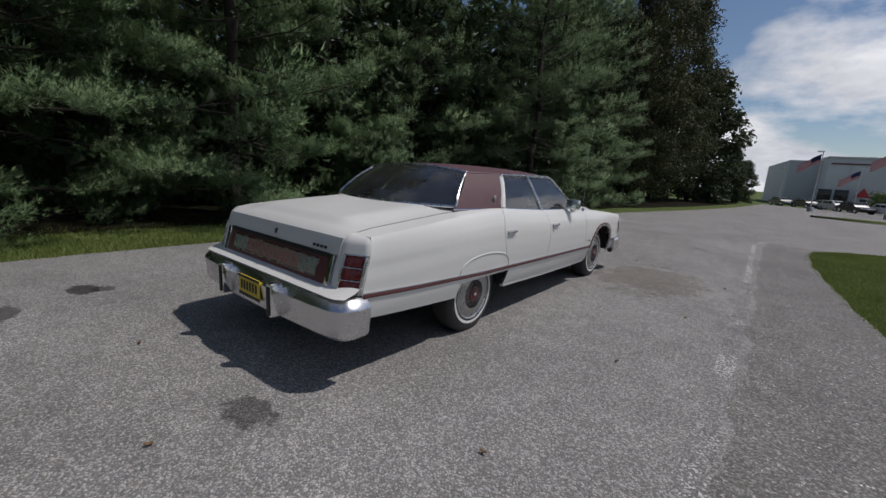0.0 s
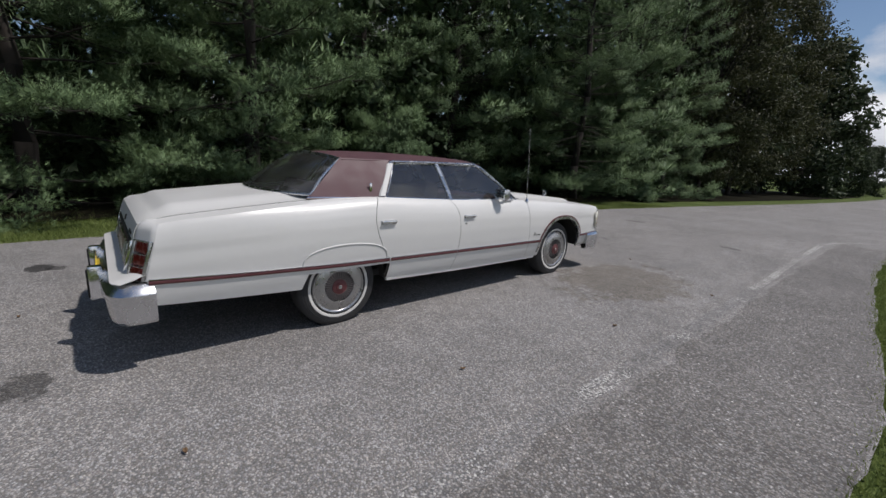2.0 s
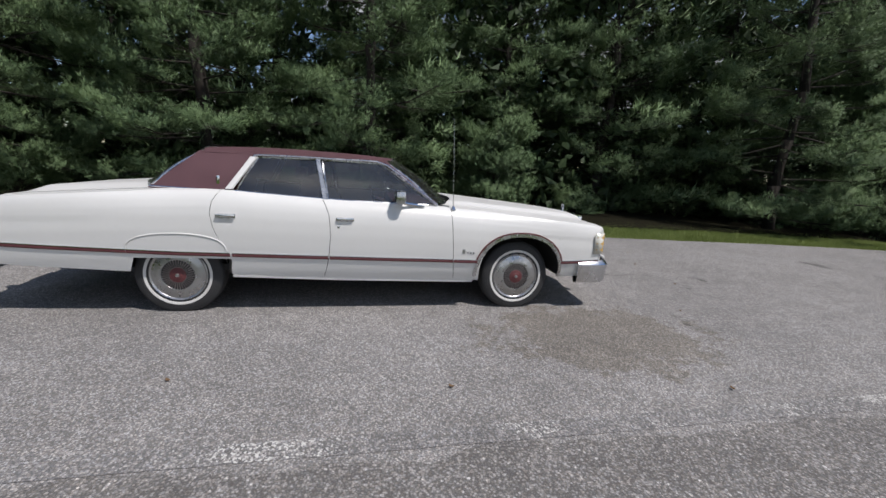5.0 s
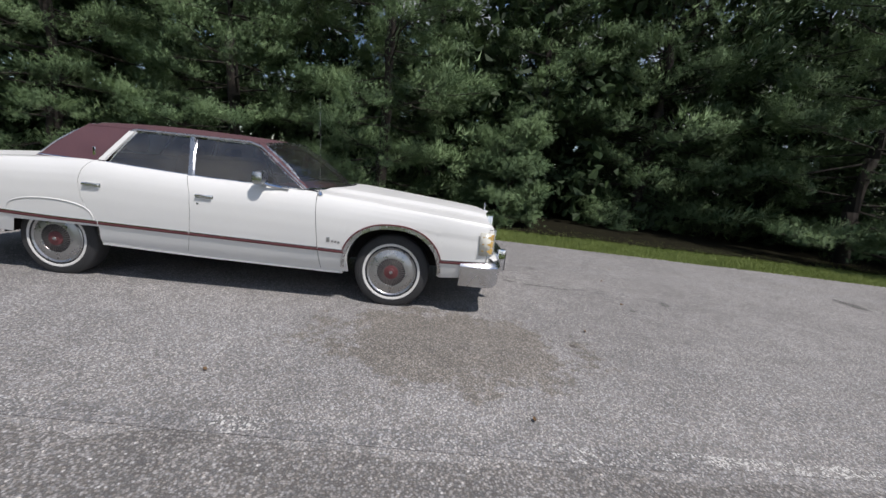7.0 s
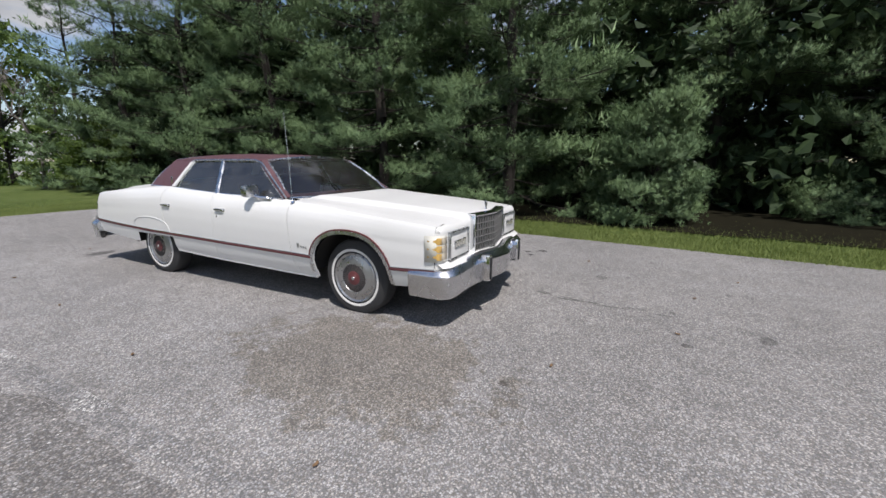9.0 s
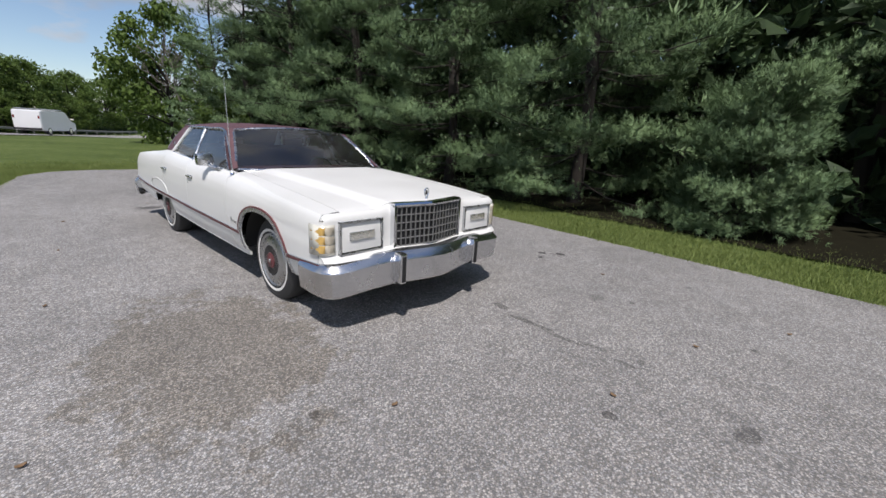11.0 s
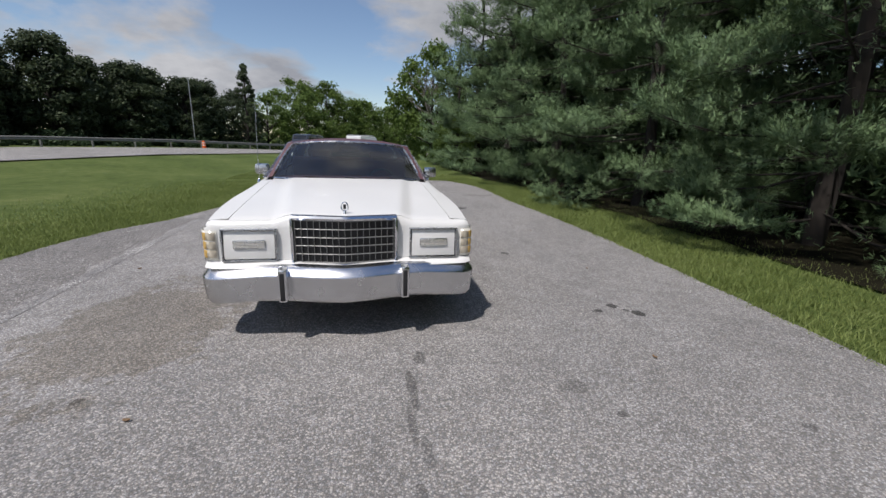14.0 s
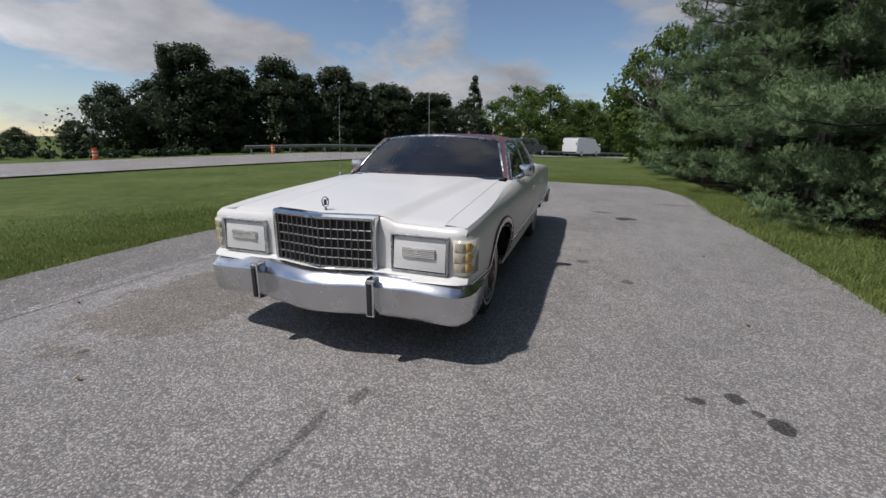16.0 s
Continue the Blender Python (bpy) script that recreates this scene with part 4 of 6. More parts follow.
# wheels
def wheel(y, sg):
    w = part("wheel", lathe([(0.02, 0.185), (0.095, 0.195), (0.100, 0.212), (0.085, 0.230)], 0, 48, sg), BLACK, car, "whitewall tyre with bright hubcap")
    w.location = (sg * 0.80, y, HUB_Z)
    tread = [(-0.075, 0.20), (-0.095, 0.245), (-0.100, 0.29), (-0.085, 0.322), (-0.06, 0.333), (0.06, 0.333), (0.080, 0.325), (0.086, 0.318), (0.096, 0.30), (0.103, 0.275),
             (0.105, 0.256), (0.104, 0.232), (0.098, 0.222), (0.085, 0.21)]
    part("tyre", lathe(tread, 0, 64, sg), RUBBER, w, "black rubber tyre")
    for k in range(3):
        x, r = ((0.0975, 0.298), (0.1015, 0.284), (0.1045, 0.266))[k]
        part("sidewall_rib", lathe([(x - 0.002, r + 0.002), (x + 0.0012, r + 0.001), (x + 0.0012, r - 0.001), (x - 0.001, r - 0.002)], 0, 64, sg), RUBBER, w)
    part("whitewall", lathe([(0.1035, 0.256), (0.1066, 0.253), (0.1066, 0.236), (0.1030, 0.231)], 0, 64, sg), WHITEWALL, w, "white sidewall band")
    part("hubcap", lathe([(0.085, 0.220), (0.100, 0.219), (0.106, 0.213), (0.103, 0.206), (0.097, 0.200), (0.099, 0.192), (0.109, 0.165), (0.115, 0.135), (0.114, 0.124), (0.107, 0.119), (0.104, 0.117), (0.104, 0.0)], 0, 64, sg), CAP_METAL, w, "brushed metal hubcap")
    part("cap_ring", lathe([(0.104, 0.117), (0.110, 0.116), (0.113, 0.090), (0.114, 0.064), (0.104, 0.060)], 0, 48, sg), CAP_RING, w, "dull red ribbed ring")
    bm = bmesh.new()
    for k in range(36):
        a = 2 * math.pi * k / 36
        c, s = math.cos(a), math.sin(a)
        q = []
        for r, h in ((0.066, 0.0036), (0.122, 0.0066), (0.122, -0.0066), (0.066, -0.0036)):
            q.append((sg * (0.1162 - 0.04 * (r - 0.07)), r * c - h * s, r * s + h * c))
        top = [bm.verts.new(p) for p in q]
        low = [bm.verts.new((p[0] - sg * 0.006, p[1], p[2])) for p in q]
        bm.faces.new(top)
        for i in range(4):
            bm.faces.new((top[i], top[(i + 1) % 4], low[(i + 1) % 4], low[i]))
    part("cap_grating", bm, BLACK, w, "dark radial slots")
    part("cap_centre", lathe([(0.104, 0.064), (0.117, 0.062), (0.120, 0.055), (0.121, 0.034), (0.126, 0.030), (0.128, 0.0)], 0, 40, sg), CAP_RED, w, "red cap centre")
    part("cap_emblem", lathe([(0.126, 0.017), (0.131, 0.014), (0.132, 0.0)], 0, 20, sg), CAP_METAL, w)
    bm = bmesh.new()
    add_tube(bm, [(sg * 0.098, 0.0, -0.180), (sg * 0.106, 0.0, -0.180)], 0.006, 8)
    part("valve_hole", bm, BLACK, w)
    return w


for wy in (HUB_Y, -HUB_Y):
    for sg in (1, -1):
        wheel(wy, sg)

# inside and underneath
part("underbody", box((0, 0.0, 0.46), (1.10, 4.5, 0.14), 0.03), UNDER, car)
part("floor_pan", box((0, -0.35, 0.42), (1.72, 2.1, 0.06), 0.01), UNDER, car)
part("engine_bay", box((0, 1.55, 0.62), (1.06, 1.5, 0.36), 0.03), UNDER, car)
part("trunk_bay", box((0, -2.25, 0.66), (1.06, 1.1, 0.36), 0.03), UNDER, car)
part("exhaust", tube([(0.42, -1.2, 0.37), (0.42, -2.3, 0.37), (0.43, -2.7, 0.36)], 0.026, 8), UNDER, car)
part("dashboard", box((0, 0.50, 0.955), (1.62, 0.42, 0.20), 0.05), DASH, car, "dark red dashboard")
part("parcel_shelf", box((0, -1.62, 1.06), (1.46, 0.42, 0.05), 0.015), DASH, car)
part("front_seat", box((0, -0.30, 0.74), (1.56, 0.55, 0.26), 0.07), SEAT, car, "burgundy bench seat")
part("front_seat_back", box((0, -0.50, 1.00), (1.54, 0.18, 0.50), 0.06, Euler((radians(-14), 0, 0))), SEAT, car)
part("rear_seat", box((0, -1.12, 0.72), (1.50, 0.52, 0.26), 0.07), SEAT, car)
part("rear_seat_back", box((0, -1.38, 0.95), (1.50, 0.18, 0.46), 0.06, Euler((radians(-18), 0, 0))), SEAT, car)
for hx in (-0.40, 0.40):
    part("head_rest", box((hx, -0.585, 1.275), (0.27, 0.09, 0.12), 0.03), SEAT, car)
ring = [(-0.40 + 0.165 * math.cos(2 * math.pi * k / 24), 0.14 - 0.10 * math.sin(2 * math.pi * k / 24) * 0.5, 0.99 + 0.140 * math.sin(2 * math.pi * k / 24)) for k in range(25)]
wheel_rim = part("steering_wheel", tube(ring, 0.010, 6), BLACK, car, "dark steering wheel")
part("steering_spoke", box((-0.40, 0.15, 0.99), (0.32, 0.03, 0.03), 0.01), BLACK, wheel_rim)
part("steering_column", tube([(-0.40, 0.15, 0.99), (-0.40, 0.45, 0.90)], 0.03, 8), DASH, wheel_rim)
part("mirror_inside", box((0, 0.235, 1.385), (0.22, 0.025, 0.055), 0.01), BLACK, car, "black inside mirror")


# settle the body on its springs; the wheels keep their shape
for ob in car.children:
    if ob.name.startswith("wheel") and not ob.name.startswith("wheel_h"):
        ob.location.z, ob.scale = 0.353, (1.03, 1.062, 1.062)
        continue
    for o in (ob, *ob.children_recursive):
        co = np.empty(3 * len(o.data.vertices), np.float32)
        o.data.vertices.foreach_get("co", co)
        co = co.reshape(-1, 3)
        tail = np.clip((-2.62 - co[:, 1]) / 0.22, 0, 1)
        co[:, 1] += 0.26 * tail * np.clip(co[:, 2] - 0.64, 0, 0.4)  # the tail leans forward above the bumper
        co[:, 2] *= LOW
        o.data.vertices.foreach_set("co", co.ravel())
        o.data.update()

# ---- ground ----
ROAD_A, ROAD_D, ROAD_N = Vector((22.0, -0.2)), Vector((-0.484, -0.875)), Vector((-0.875, 0.484))


road_level = interp([(-60.0, -0.6), (-15.0, -0.5), (0.0, -0.15), (20.0, 0.28), (30.0, 0.22), (45.0, -0.10), (62.0, -0.70), (85.0, -1.1), (200.0, -1.2)])


def ground_z(x, y):
    """Level drive with a slight crown, falling away beyond it, rising to the highway behind."""
    p = Vector((x, y)) - ROAD_A
    s, d = p.dot(ROAD_D), p.dot(ROAD_N)
    near = smooth01((13.5 - d) / 9.0)
    z = road_level(s) * near
    z -= 0.011 * max(0.0, y - 14.0) * (1 - near) * smooth01((60 - abs(x)) / 30) if y < 90 else 0.83 * (1 - near)
    if -6.5 < x < 0:
        z += 0.017 * smooth01((x + 6.0) / 2.0) * (1 - smooth01((x + 1.7) / 1.2)) * (1 - near)
    if -1.2 < x < 12:
        z -= 0.045 * smooth01((x + 1.2) / 1.3) * (1 - near)
    return z


STAINS = [(-1.42, 6.65, 0.66, 1.0, 0.26), (-5.42, 0.90, 0.20, 0.13, 0.75), (-5.30, 1.05, 0.12, 0.09, 0.6), (-2.24, 1.05, 0.17, 0.12, 0.55),
          (-4.95, 0.32, 0.24, 0.10, 0.6), (-4.64, 4.24, 0.07, 0.08, 0.5), (-5.09, 4.82, 0.06, 0.07, 0.5), (-5.27, 6.85, 0.065, 0.05, 0.72),
          (-5.49, 6.75, 0.05, 0.05, 0.72), (-5.64, 6.94, 0.055, 0.06, 0.72), (-5.56, 6.86, 0.03, 0.03, 0.6), (-4.55, 8.25, 0.04, 0.03, 0.55), (-4.41, 7.95, 0.10, 0.07, 0.3),
          (-3.50, 7.48, 0.05, 0.10, 0.45), (-3.40, 7.84, 0.028, 0.20, 0.42), (-3.36, 8.15, 0.022, 0.20, 0.35), (-4.15, 12.8, 0.30, 0.12, 0.5), (-1.33, 10.85, 0.22, 0.10, 0.5),
          (-3.1, 9.33, 0.09, 0.06, 0.4), (-6.6, -1.5, 0.5, 0.16, 0.3), (-3.41, 8.37, 0.03, 0.13, 0.3), (-3.34, 8.60, 0.025, 0.09, 0.34), (-3.45, 8.69, 0.045, 0.03, 0.34), (-4.3, 9.23, 0.03, 0.025, 0.5),
          (-2.71, 8.75, 0.03, 0.04, 0.5), (-5.57, 8.50, 0.05, 0.03, 0.4), (-1.55, 7.67, 0.03, 0.03, 0.4)]
ASPHALT_TONE = (0.294, 0.285, 0.275)
ASPHALT = asphalt_material("asphalt", ASPHALT_TONE, STAINS)
SHOULDER = asphalt_material("old_asphalt", (0.216, 0.207, 0.197), (), coarse=1.2, chips=True)
HIGHWAY = asphalt_material("highway_concrete", (0.30, 0.29, 0.275))
LINE = asphalt_material("worn_line_paint", (0.258, 0.252, 0.246), (), coarse=1.1, paint=(0.56, 0.55, 0.52), wear=1.14)
LINE_FAR = asphalt_material("line_paint", ASPHALT_TONE, (), paint=(0.54, 0.53, 0.50), wear=0.99)


def lawn_material():
    m, n, l, b = material("lawn")
    co = n.new("ShaderNodeTexCoord")
    out = []
    for scale, detail in ((0.35, 5.0), (3.0, 6.0), (60.0, 3.0)):
        t = n.new("ShaderNodeTexNoise")
        t.inputs["Scale"].default_value, t.inputs["Detail"].default_value = scale, detail
        l.new(co.outputs["Object"], t.inputs["Vector"])
        out.append(t.outputs["Fac"])
    a1 = n.new("ShaderNodeMath"); a1.operation = "ADD"
    l.new(out[0], a1.inputs[0]); l.new(out[1], a1.inputs[1])
    a2 = n.new("ShaderNodeMath"); a2.operation = "ADD"
    l.new(a1.outputs[0], a2.inputs[0]); l.new(out[2], a2.inputs[1])
    ramp = n.new("ShaderNodeValToRGB")
    r = n.new("ShaderNodeMapRange")
    r.inputs["From Min"].default_value, r.inputs["From Max"].default_value = 1.05, 1.95
    l.new(a2.outputs[0], r.inputs["Value"]); l.new(r.outputs[0], ramp.inputs[0])
    ramp.color_ramp.elements[0].color = (0.045, 0.066, 0.017, 1)
    ramp.color_ramp.elements[1].color = (0.150, 0.172, 0.060, 1)
    mid = ramp.color_ramp.elements.new(0.5)
    mid.color = (0.084, 0.118, 0.030, 1)
    l.new(ramp.outputs[0], b.inputs["Base Color"])
    b.inputs["Roughness"].default_value = 0.9
    b.inputs["Specular IOR Level"].default_value = 0.15
    bp = n.new("ShaderNodeBump")
    bp.inputs["Strength"].default_value, bp.inputs["Distance"].default_value = 0.8, 0.04
    l.new(out[2], bp.inputs["Height"]); l.new(bp.outputs[0], b.inputs["Normal"])
    return m


LAWN = lawn_material()


def sheet(name, xs, ys, z_of, mat, label, category, keep=None):
    verts, faces = [], []
    for y in ys:
        for x in xs:
            verts.append((x, y, z_of(x, y)))
    nx = len(xs)
    for j in range(len(ys) - 1):
        for i in range(nx - 1):
            faces.append((j * nx + i, j * nx + i + 1, (j + 1) * nx + i + 1, (j + 1) * nx + i))
    me = bpy.data.meshes.new(name)
    me.from_pydata(verts, [], faces)
    for p in me.polygons:
        p.use_smooth = True
    me.materials.append(mat)
    return tagged(new(name, me), label, category, kind="structure")


def spread_steps(a, b, fine_a, fine_b, fine, coarse):
    out, v = [], a
    while v < b:
        out.append(v)
        if fine_a <= v <= fine_b:
            v += fine
        else:
            v += max(fine, min(coarse, 0.12 * min(abs(v - fine_a), abs(v - fine_b)) + fine))
    return out + [b]


sheet("ground", spread_steps(-900, 900, -40, 60, 1.4, 120), spread_steps(-900, 900, -70, 60, 1.4, 120),
      lambda x, y: ground_z(x, y) - 0.025, LAWN, "mown green lawn with patchy tone", "lawn")

left_edge = spline([(-5.9, -6.5), (-5.0, -6.9), (0.0, -7.15), (3.0, -7.2), (6.0, -7.05), (9.0, -6.8), (12.0, -6.5), (16.0, -6.2), (22.0, -5.6), (33.0, -4.2), (48.0, -3.0), (70.0, -2.0), (84.0, -1.5)])
right_edge = interp([(-5.9, -2.4), (-5.6, -1.5), (-4.8, -0.85), (-3.0, -0.50), (0.0, -0.35), (2.0, 0.25), (3.0, 0.76), (4.0, 1.0), (5.0, 1.06), (6.0, 1.03), (8.0, 0.84), (11.0, 0.68), (13.0, 0.70), (14.0, 0.85), (14.9, 1.45), (15.7, 2.8), (16.4, 6.0), (18.0, 40.0), (19.0, 75.0), (84.0, 75.0)])


def drive_rows():
    rows = []
    ys = frange(-5.9, 11.0, 86) + frange(11.25, 19.0, 40) + frange(20, 84, 34)
    for y in ys:
        a = left_edge(y) + 0.05 * noise.noise((0.0, y * 1.3, 4.0)) + 0.03 * noise.noise((2.0, y * 6.0, 4.0))
        b = right_edge(y) + 0.05 * noise.noise((7.0, y * 1.3, 1.0)) + 0.03 * noise.noise((9.0, y * 6.0, 4.0))
        rows.append([(a + (b - a) * t, y, ground_z(a + (b - a) * t, y)) for t in frange(0, 1, 34)])
    return rows


drive = part("drive", grid(drive_rows()), ASPHALT)
tagged(drive, "grey worn asphalt drive with pale aggregate and oil spots", "asphalt drive", kind="structure")
rows = []
for y in frange(1.9, 14.6, 130):
    a = min(-0.24 + 0.08 * noise.noise((3.0, y * 1.6, 1.0)) + 0.06 * noise.noise((3.0, y * 5.0, 1.0)) + 0.04 * noise.noise((5.0, y * 17.0, 1.0)), right_edge(y) - 0.1)
    b = right_edge(y) - 0.02
    rows.append([(a + (b - a) * t, y, ground_z(a + (b - a) * t, y) - 0.004 + 0.006 * min(1.0, 9 * t)) for t in frange(0, 1, 28)])
tagged(part("shoulder", grid(rows), SHOULDER), "coarse old asphalt shoulder beside the lawn", "shoulder", kind="structure")


def painted_line(pts, width, mat, label, lift=0.004):
    rows = []
    for i, (x, y) in enumerate(pts):
        a, b = pts[max(i - 1, 0)], pts[min(i + 1, len(pts) - 1)]
        t = Vector((b[0] - a[0], b[1] - a[1])).normalized()
        nx, ny = -t.y, t.x
        w = width * (1 + 0.12 * noise.noise((x * 3, y * 3, 0)))
        rows.append([(x + nx * k * w, y + ny * k * w, ground_z(x + nx * k * w, y + ny * k * w) + lift) for k in (-0.5, 0, 0.5)])
    return tagged(part("painted_line", grid(rows), mat), label, "road marking", kind="structure")


painted_line([(-0.25 - 0.035 * smooth01((y - 6) / 5), y) for y in frange(1.6, 8.0, 33)], 0.14, LINE, "worn white edge line almost rubbed away")
painted_line([(-0.285 - 0.07 * smooth01((y - 8) / 4), y) for y in frange(8.0, 13.5, 28)]
             + [(-0.355 + 0.95 * (1 - math.cos(a)), 13.5 + 2.3 * math.sin(a)) for a in frange(0.1, 1.25, 14)]
             + [(0.35 + 0.9 * k, 15.75 + 0.62 * k - 0.004 * k * k) for k in frange(0.3, 30, 40)], 0.095, LINE_FAR, "white edge line turning into the side lot")


# near-black litter sheet: the shade under the boughs is put into its colour
LITTER_SHADE = surface("pine_litter_shade", (0.013, 0.012, 0.007), rough=1.0, spread=0.4, scale=3, bump=0.8, bump_scale=40)
LITTER_SHADE.node_tree.nodes["Principled BSDF"].inputs["Specular IOR Level"].default_value = 0.06
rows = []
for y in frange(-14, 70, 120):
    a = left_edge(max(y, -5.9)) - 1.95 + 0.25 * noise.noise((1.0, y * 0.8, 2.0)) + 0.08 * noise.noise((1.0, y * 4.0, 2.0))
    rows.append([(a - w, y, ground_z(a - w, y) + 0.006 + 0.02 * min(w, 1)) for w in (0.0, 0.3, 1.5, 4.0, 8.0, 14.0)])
tagged(part("needle_litter", grid(rows), LITTER_SHADE), "needle litter coloured near black as the shade under the pines", "ground litter", kind="structure")

# ---- grass blades ----
def blades(name, count, place, height, label, seed):
    rng = np.random.default_rng(seed)
    xy = place(rng, count)
    n = len(xy)
    z = np.array([ground_z(float(a), float(b)) - 0.03 for a, b in xy])
    ang = rng.uniform(0, 2 * np.pi, n)
    h = height * rng.uniform(0.5, 1.25, n)
    lean = rng.normal(0, 0.45, (n, 2)) * h[:, None]
    w = 0.0045 + 0.004 * rng.random(n)
    dx, dy = np.cos(ang) * w, np.sin(ang) * w
    v = np.empty((n, 3, 3))
    v[:, 0] = np.stack([xy[:, 0] - dx, xy[:, 1] - dy, z], 1)
    v[:, 1] = np.stack([xy[:, 0] + dx, xy[:, 1] + dy, z], 1)
    v[:, 2] = np.stack([xy[:, 0] + lean[:, 0], xy[:, 1] + lean[:, 1], z + h], 1)
    return triangles(name, v, GRASS_BLADES)


def triangles(name, v, mat):
    """Loose triangles (n, 3, 3) as one mesh object."""
    n = len(v)
    me = bpy.data.meshes.new(name)
    me.vertices.add(3 * n); me.loops.add(3 * n); me.polygons.add(n)
    me.vertices.foreach_set("co", v.reshape(-1).astype(np.float32))
    me.loops.foreach_set("vertex_index", np.arange(3 * n, dtype=np.int32))
    me.polygons.foreach_set("loop_start", np.arange(0, 3 * n, 3, dtype=np.int32))
    me.update(calc_edges=True)
    me.materials.append(mat)
    return new(name, me)


def place_right(rng, count):
    y = rng.uniform(-5.6, 15.6, count) + rng.normal(0, 1.1, count)
    x = np.array([right_edge(float(a)) for a in y]) - 0.04 + np.abs(rng.normal(0, 1.4, count)) + 0.03 * rng.normal(0, 1, count)
    return np.stack([x, y], 1)


def place_left(rng, count):
    y = rng.uniform(-6.5, 20.0, count)
    x = np.array([left_edge(float(a)) for a in y]) + 0.06 - np.abs(rng.normal(0, 1.35, count)) + 0.03 * rng.normal(0, 1, count)
    return np.stack([x, y], 1)


def place_end(rng, count):
    x = rng.uniform(-8.0, 1.5, count)
    y = -5.85 - np.abs(rng.normal(0, 1.6, count))
    return np.stack([x, y], 1)


tagged(blades("grass", 105000, place_right, 0.055, "", 5), "short mown green grass beside the drive", "grass", kind="stuff")
tagged(blades("grass", 62000, place_left, 0.075, "", 6), "uneven green grass strip under the pines", "grass", kind="stuff")
tagged(blades("grass", 24000, place_end, 0.06, "", 7), "short mown green grass at the end of the drive", "grass", kind="stuff")

# a few dry leaves blown on the drive
LEAF_BROWN = surface("dry_leaf", (0.17, 0.105, 0.055), rough=0.8, spread=0.3, scale=30)
rng_l = random.Random(21)
leaf = None
for x, y in [(-0.92, 3.35), (-2.3, 0.6), (-0.7, 5.1), (-1.9, 7.9), (-2.9, 8.7), (-4.0, 8.9), (-5.2, 7.7), (-1.1, 1.7), (-3.6, 0.9), (-5.9, 5.6), (-0.5, 7.1), (-4.9, 9.4), (-6.1, 3.4)]:
    at = pose(x, y, ground_z(x, y) + 0.006, 0, 0, rng_l.uniform(0, 360))
    if leaf:
        copy_thing(leaf, at)
        continue
    pts = [[(u * 0.019, v * 0.011 * math.sin(math.pi * (0.12 + 0.76 * (u + 1) / 2)), 0.010 * v * v + 0.006 * u * u) for v in frange(-1, 1, 5)] for u in frange(-1, 1, 7)]
    leaf = tagged(part("dry_leaf", grid(pts), LEAF_BROWN, solid=0.0006), "small curled dry brown leaf on the asphalt", "leaf", "dry leaves")
    leaf.matrix_world = at

# ---- highway behind the lawn ----
rows = []
for s in frange(-45, 190, 95):
    c = ROAD_A + ROAD_D * s + ROAD_N * (0.011 * max(0.0, 14 - s) ** 2)
    rows.append([(c.x + ROAD_N.x * d, c.y + ROAD_N.y * d, ground_z(c.x + ROAD_N.x * d, c.y + ROAD_N.y * d) + 0.035) for d in frange(-4.6, 5.6, 8)])
tagged(part("road", grid(rows), HIGHWAY, solid=0.0), "pale grey highway beyond the lawn", "road", kind="structure")


# ---- trees ----
def frame_of(d):
    """Two directions square to each row of d."""
    ref = np.where(np.abs(d[:, 2:3]) > 0.9, np.array([[1.0, 0, 0]]), np.array([[0, 0, 1.0]]))
    a = np.cross(d, ref)
    a /= np.linalg.norm(a, axis=1, keepdims=True)
    return a, np.cross(a, d)


